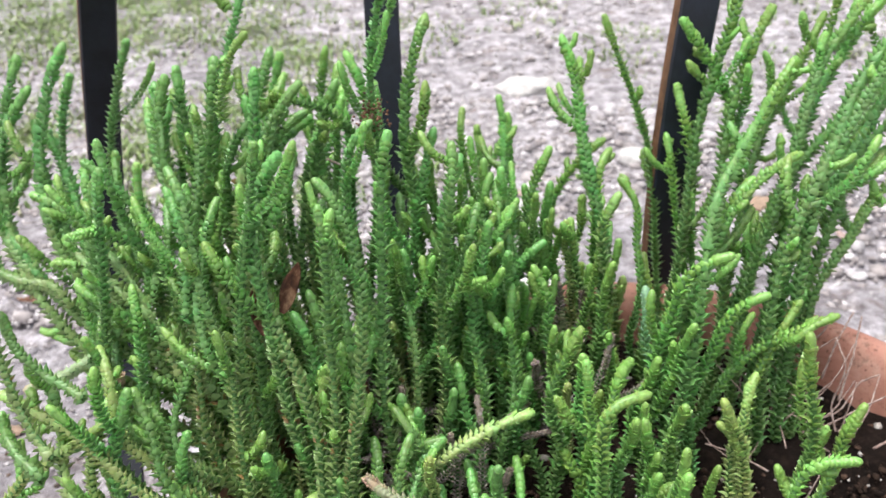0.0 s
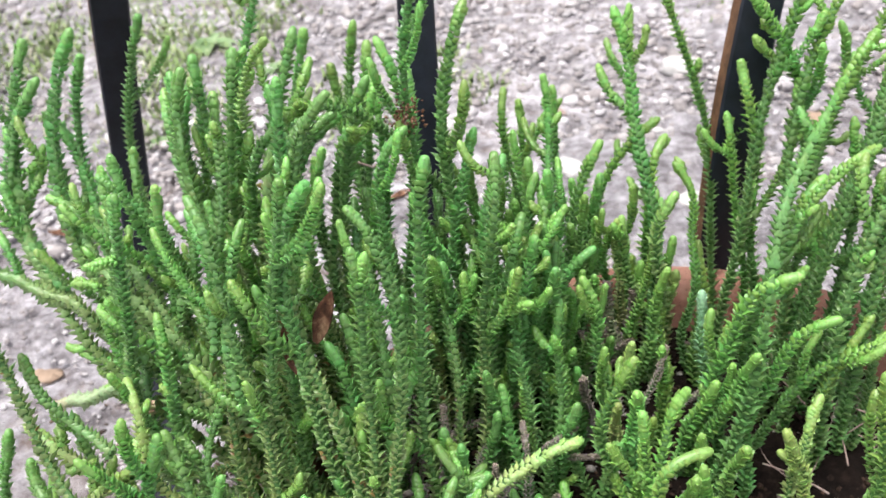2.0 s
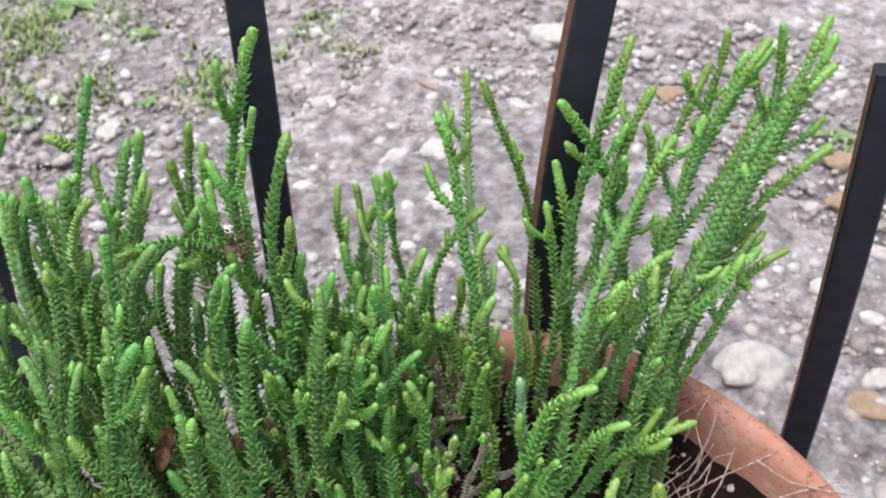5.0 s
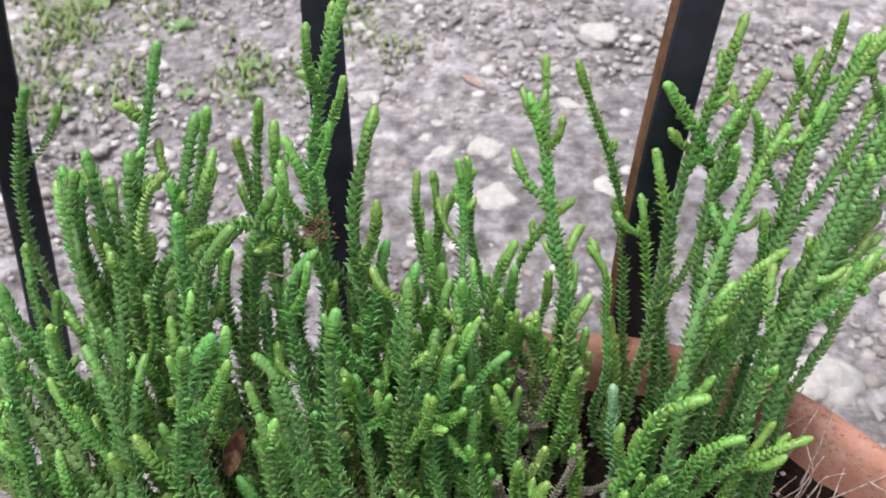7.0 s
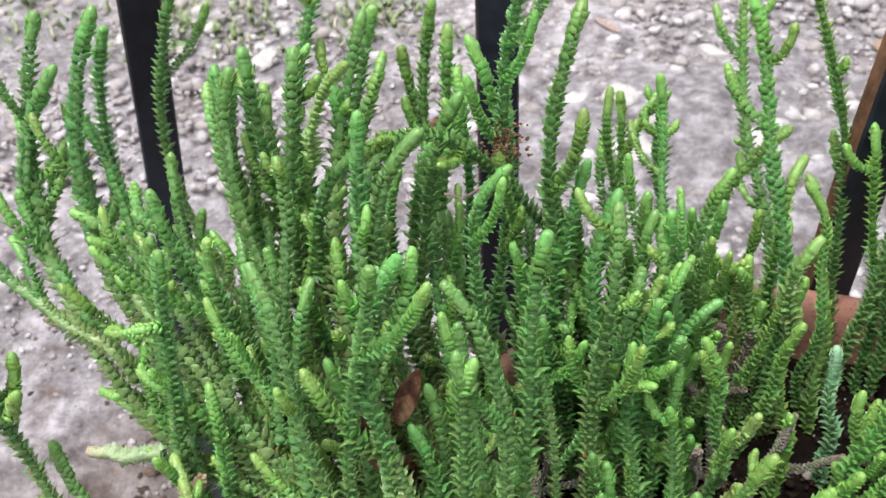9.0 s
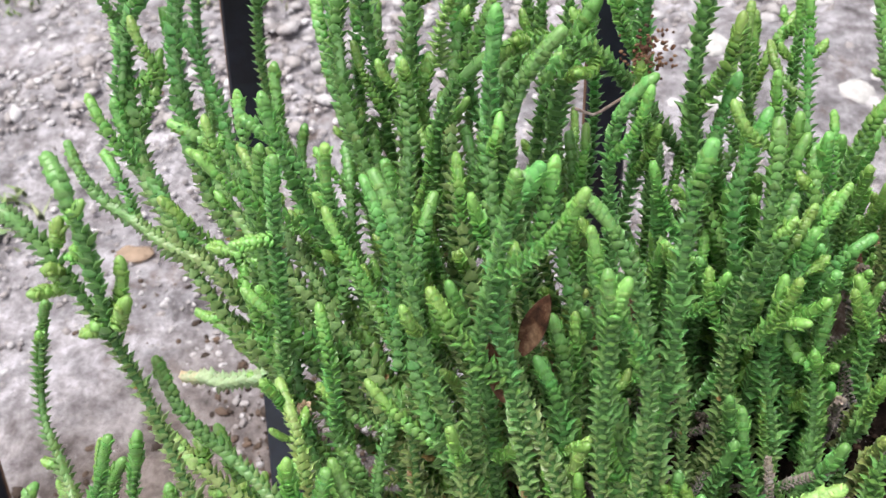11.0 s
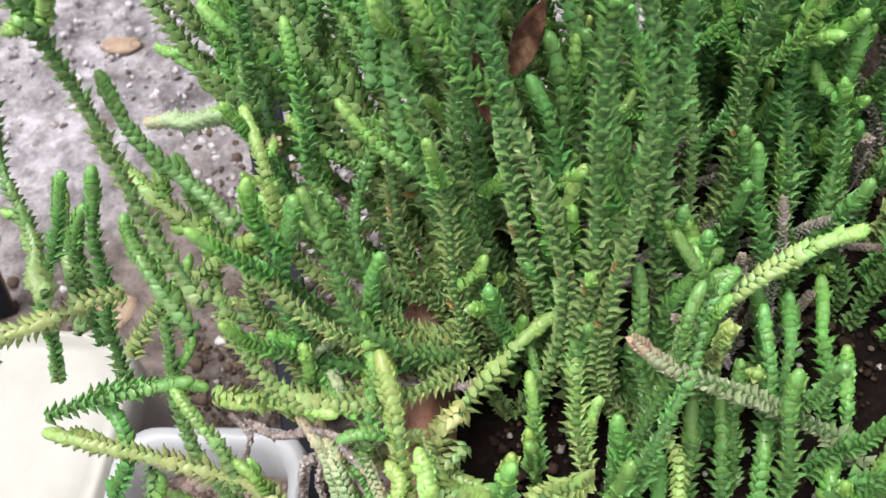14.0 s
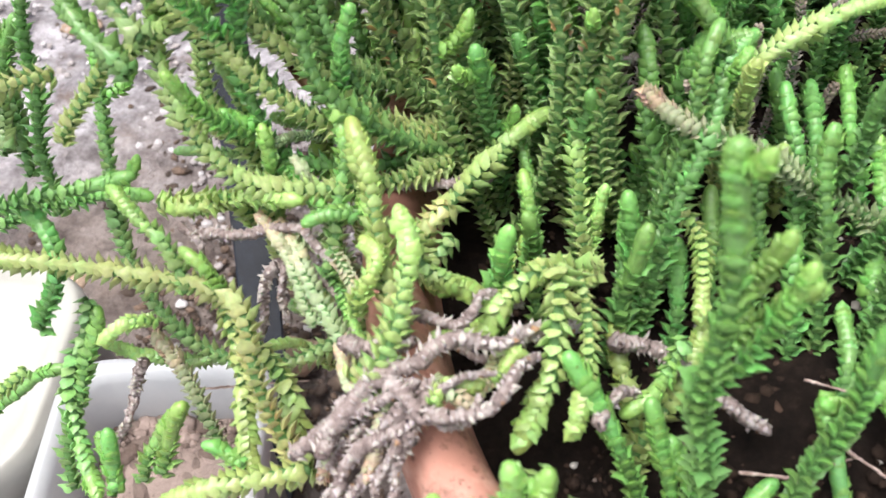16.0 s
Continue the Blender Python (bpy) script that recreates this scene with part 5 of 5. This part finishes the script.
def litter():
    """Thin dry stalks lying about on the soil towards the bare side of the pot."""
    r = np.random.default_rng(77)
    for k in range(8):
        a, q = radians(r.uniform(-20, 62)), r.uniform(45, 112)
        x, y, d = q * math.cos(a), q * math.sin(a), radians(r.uniform(0, 360))
        ln, up = r.uniform(20, 46), r.uniform(0, 14)
        ends = [np.array((x + math.cos(d) * ln * e, y + math.sin(d) * ln * e, -14 + up * (e + 0.5))) for e in (-0.5, 0.5)]
        ends = [np.array((*(p[:2] * min(1, 114 / math.hypot(p[0], p[1]))), p[2])) for p in ends]
        mid = (ends[0] + ends[1]) / 2 + r.normal(0, 2, 3)
        twig("straw", r.uniform(0.22, 0.42), ends[0], mid, ends[1])

    for k in range(9):
        x, y = r.normal(76, 12), r.normal(56, 9)
        d, ln = radians(r.uniform(0, 160)), r.uniform(22, 48)
        foot = np.array((x, y, -15.0))
        top = foot + (math.cos(d) * ln * 0.6, math.sin(d) * ln * 0.4, ln * r.uniform(0.2, 0.75))
        k = min(1, 116 / math.hypot(top[0], top[1]))
        top = np.array((top[0] * k, top[1] * k, top[2]))
        twig("straw", r.uniform(0.22, 0.42), foot, foot * 0.7 + top * 0.3 + r.normal(0, 2.5, 3), foot * 0.3 + top * 0.7 + r.normal(0, 2.5, 3), top)


litter()
dried_flower((-0.086, 0.100, 0.098))


# ---------------------------------------------------------------- white plastic tub and box on the ground
def rounded(w, d, corner, n=8):
    out = []
    for cx, cy, a0 in ((w - corner, d - corner, 0), (-w + corner, d - corner, 90), (-w + corner, -d + corner, 180), (w - corner, -d + corner, 270)):
        for k in range(n + 1):
            a = radians(a0 + 90 * k / n)
            out.append((cx + corner * math.cos(a), cy + corner * math.sin(a)))
    return out


def loft(rings, name, mats, close=(False, True), index=None):
    n = len(rings[0])
    v = [p for ring in rings for p in ring]
    f = []
    for i in range(len(rings) - 1):
        for k in range(n):
            j = (k + 1) % n
            f.append((i * n + k, i * n + j, i * n + n + j, i * n + n + k))
    if close[0]:
        f.append(tuple(range(n - 1, -1, -1)))
    if close[1]:
        f.append(tuple(range((len(rings) - 1) * n, len(rings) * n)))
    return raw(name, v, f, mats)


def tub():
    w, d, h = 0.034, 0.046, 0.082
    rows = ((0.80, 0.0, 0), (0.97, h - 0.012, 0), (1.10, h - 0.012, 0), (1.12, h - 0.009, 0), (1.12, h - 0.002, 0), (1.09, h, 0), (1.00, h, 0), (0.93, h - 0.004, 0), (0.90, h - 0.03, 0))
    rings = [[(x, y, z) for x, y in rounded(w * k, d * k, 0.014 * k)] for k, z, _ in rows]
    ob = thing("plastic_pot", "small square white plastic pot with a rolled rim, filled with earth", "plastic pot", at=(-0.228, -0.037, GROUND))
    ob.rotation_euler = (0, 0, radians(6))
    part("pot_wall", loft(rings, "pot_wall", WHITE, (True, False)), ob)
    fill = [[(x, y, h - 0.030) for x, y in rounded(w * 0.905, d * 0.905, 0.012)], [(x * 0.5, y * 0.5, h - 0.026) for x, y in rounded(w * 0.9, d * 0.9, 0.012)]]
    part("earth", loft(fill, "earth", CLOD), ob)
    r = np.random.default_rng(9)
    n = 1500
    p = np.stack([r.uniform(-w, w, n) * 0.86, r.uniform(-d, d, n) * 0.86, np.full(n, h - 0.028)], 1)
    s = np.clip(0.0026 * np.exp(r.normal(0, 0.6, n)), 0.001, 0.010)
    part("loose_earth", scatter("loose_earth", [lump(r, 0.35, 1) for _ in range(8)], p, s, 0.6, CLOD, r), ob, "brown and tan crumbs of earth", "stuff")


def box():
    w, d, h = 0.090, 0.044, 0.085
    rows = ((0.93, 0.0), (0.985, h - 0.022), (1.0, h - 0.020), (1.015, h - 0.016), (1.015, h - 0.006), (1.0, h - 0.001), (0.985, h), (0.93, h), (0.90, h - 0.004), (0.80, h - 0.005))
    rings = [[(x, y, z) for x, y in rounded(w * k, d * k, 0.024 * k)] for k, z in rows]
    ob = thing("white_tub", "white plastic tub with a closed cream-white lid on the ground", "plastic tub", at=(-0.360, 0.000, GROUND))
    ob.rotation_euler = (0, 0, radians(3))
    part("tub_wall", loft(rings[:3], "tub_wall", WHITE, (True, False)), ob)
    part("lid", loft(rings[2:], "lid", CREAM, (False, True)), ob)


tub()
box()

# ---------------------------------------------------------------- rocks and weeds
rock(0.118, 0.717, 0.036, 1.25, 10, seed=1)
rock(-0.051, 0.530, 0.017, 2.0, 40, 0.5, label="long pale chip of stone lying on bare earth", seed=2)
rock(-0.006, 0.465, 0.036, 1.1, 0, seed=3)
rock(-0.012, 0.531, 0.030, 1.2, 70, seed=4)
rock(0.197, 0.257, 0.038, 1.3, 20, 0.55, seed=5, rough=0.36)
rock(0.090, 0.477, 0.024, 1.2, 80, seed=6)
rock(0.346, 0.484, 0.022, 1.5, 5, 0.5, TAN_ROCK, "smooth tan stone lying on bare earth", seed=7)
rock(0.326, 0.430, 0.020, 1.3, 20, 0.5, TAN_ROCK, "smooth tan stone lying on bare earth", seed=8)
rock(0.275, 0.333, 0.020, 1.2, 0, seed=9)
rock(0.270, 0.223, 0.022, 1.4, -15, 0.5, TAN_ROCK, "smooth tan stone lying on bare earth", seed=10)
rock(0.284, 0.244, 0.017, 1.2, 30, seed=11)
rock(-0.405, 0.288, 0.014, 2.0, -5, 0.4, TAN_ROCK, "flat tan stone chip lying on bare earth", seed=12)
rock(0.010, 0.970, 0.060, 1.4, 0, 0.4, seed=13)
rock(0.190, 0.420, 0.020, 1.3, 60, seed=14)
rock(0.300, 0.300, 0.014, 1.3, 10, seed=15)
rock(-0.218, 0.061, 0.022, 1.1, 20, 0.6, TAN_ROCK, "rounded tan stone lying on bare earth", seed=16)
rock(-0.340, 0.094, 0.024, 1.2, 50, 0.6, TAN_ROCK, "rounded tan stone lying on bare earth", seed=17)
rock(-0.12, 0.62, 0.020, 1.3, 20, seed=18)
rock(-0.33, 0.60, 0.022, 1.2, 70, seed=19)
rock(0.07, 0.60, 0.018, 1.4, -30, seed=20)
rock(0.22, 0.60, 0.022, 1.2, 30, 0.5, TAN_ROCK, "smooth tan stone lying on bare earth", seed=21)
for spot in ((-0.02, 0.64, 45), (0.27, 0.52, 10), (-0.46, 0.46, 80), (-0.16, 0.50, 130)):
    dead_leaf((spot[0], spot[1], GROUND + 0.006), 0.030, (4, 6, spot[2]), "dry fallen leaf lying flat on bare earth", 0.4, STRAW if spot[2] < 60 else DEADLEAF)


def blades(places, r, tall, spread, per):
    V, F, n = [], [], 0
    for x, y in places:
        for _ in range(per):
            a, h = r.uniform(0, 6.28), tall * r.uniform(0.4, 1.2)
            lean = h * r.uniform(0.2, 1.1)
            bx, by = x + r.normal(0, spread), y + r.normal(0, spread)
            c, s = math.cos(a), math.sin(a)
            w = 0.0017 * r.uniform(0.7, 1.6)
            for t, k in ((0, 1.0), (0.5, 0.8), (1.0, 0.05)):
                px, py, pz = bx + c * lean * t * t, by + s * lean * t * t, GROUND + h * t
                V += [(px - s * w * k, py + c * w * k, pz), (px + s * w * k, py - c * w * k, pz), (px, py, pz - 0.0006)]
            for q in (0, 3):
                for e, g in ((0, 1), (1, 2), (2, 0)):
                    F.append((n + q + e, n + q + g, n + q + 3 + g, n + q + 3 + e))
            n += 9
    return raw("grass", V, F, GRASS)


def weeds():
    r = np.random.default_rng(31)
    spots = []
    while len(spots) < 420:
        x, y = r.uniform(-1.5, 0.7), r.uniform(0.45, 2.1)
        d = noise.noise((x * 2.2, y * 2.2, 3)) + 0.35 * noise.noise((x * 7, y * 7, 8))
        if d > 0.42 - 0.42 * max(0, min(1, (y - 0.75) / 0.6)) - 0.25 * max(0, min(1, -x - 0.2)):
            spots.append((x, y))
    while len(spots) < 640:
        x, y = r.uniform(-1.0, -0.15), r.uniform(0.62, 1.9)
        if noise.noise((x * 5, y * 4, 6)) > -0.05 + 0.5 * max(0, x + 0.45):
            spots.append((x, y))
    while len(spots) < 820:
        x, y = r.uniform(-1.1, -0.2), r.uniform(0.58, 1.6)
        if x < -0.30 - 0.12 * noise.noise((y * 6, 0, 1)) and noise.noise((x * 9, y * 9, 2)) > -0.15:
            spots.append((x, y))
    for x, y in ((-0.52, 0.32), (0.36, 0.50), (-0.25, 0.70), (-0.10, 0.70)):
        spots += [(x + r.normal(0, 0.008), y + r.normal(0, 0.008)) for _ in range(4)]
    for x, y, wide, n in ((-0.90, 1.43, 0.15, 210), (-0.62, 1.42, 0.13, 130), (-0.33, 1.14, 0.05, 60), (-0.42, 0.97, 0.06, 40), (-0.46, 0.83, 0.04, 30),
                          (-0.67, 0.87, 0.06, 50), (-0.45, 0.76, 0.03, 20), (-0.45, 0.63, 0.03, 20), (-0.52, 0.90, 0.06, 25), (-0.24, 0.655, 0.012, 8),
                          (-0.13, 0.755, 0.014, 9)):
        spots += [(x + r.normal(0, wide), y + r.normal(0, wide)) for _ in range(n)]
    thing("grass", "short sparse green grass and weeds on bare earth", "grass", kind="stuff", data=blades(spots, r, 0.013, 0.016, 10))


weeds()


def rosette(x, y, size, n, seed):
    """A low weed: pointed leaves round one crown."""
    r = np.random.default_rng(seed)
    ob = thing("weed", "low green weed rosette growing in bare earth", "weed", group="weeds on the ground", at=(x, y, GROUND))
    for k in range(n):
        a = k * 2.4 + r.normal(0, 0.2)
        ln, w = size * r.uniform(0.6, 1.1), size * 0.2 * r.uniform(0.8, 1.3)
        v, f = [], []
        for i in range(6):
            s = i / 5
            half = w * math.sin(math.pi * (0.08 + 0.9 * s))
            z = ln * (0.55 * s - 0.5 * s * s) + 0.002
            for t in (-1, 0, 1):
                px, py = s * ln, t * half
                v.append((px * math.cos(a) - py * math.sin(a), px * math.sin(a) + py * math.cos(a), z + abs(t) * half * 0.35))
        v += [(p[0], p[1], p[2] - 0.0006) for p in v[:18]]
        for i in range(5):
            for t in (0, 1):
                b = i * 3 + t
                f += [(b, b + 1, b + 4, b + 3), (b + 21, b + 22, b + 19, b + 18)]
        part("leaf", raw("leaf", v, f, WEED), ob)


rosette(-0.430, 0.850, 0.032, 11, 7)
rosette(-0.335, 0.775, 0.020, 9, 1)
rosette(-0.245, 0.690, 0.015, 8, 2)
rosette(-0.530, 0.290, 0.036, 8, 3)
rosette(-0.300, 0.640, 0.013, 7, 4)
rosette(0.350, 0.520, 0.016, 6, 5)
rosette(-0.42, 0.62, 0.016, 8, 6)
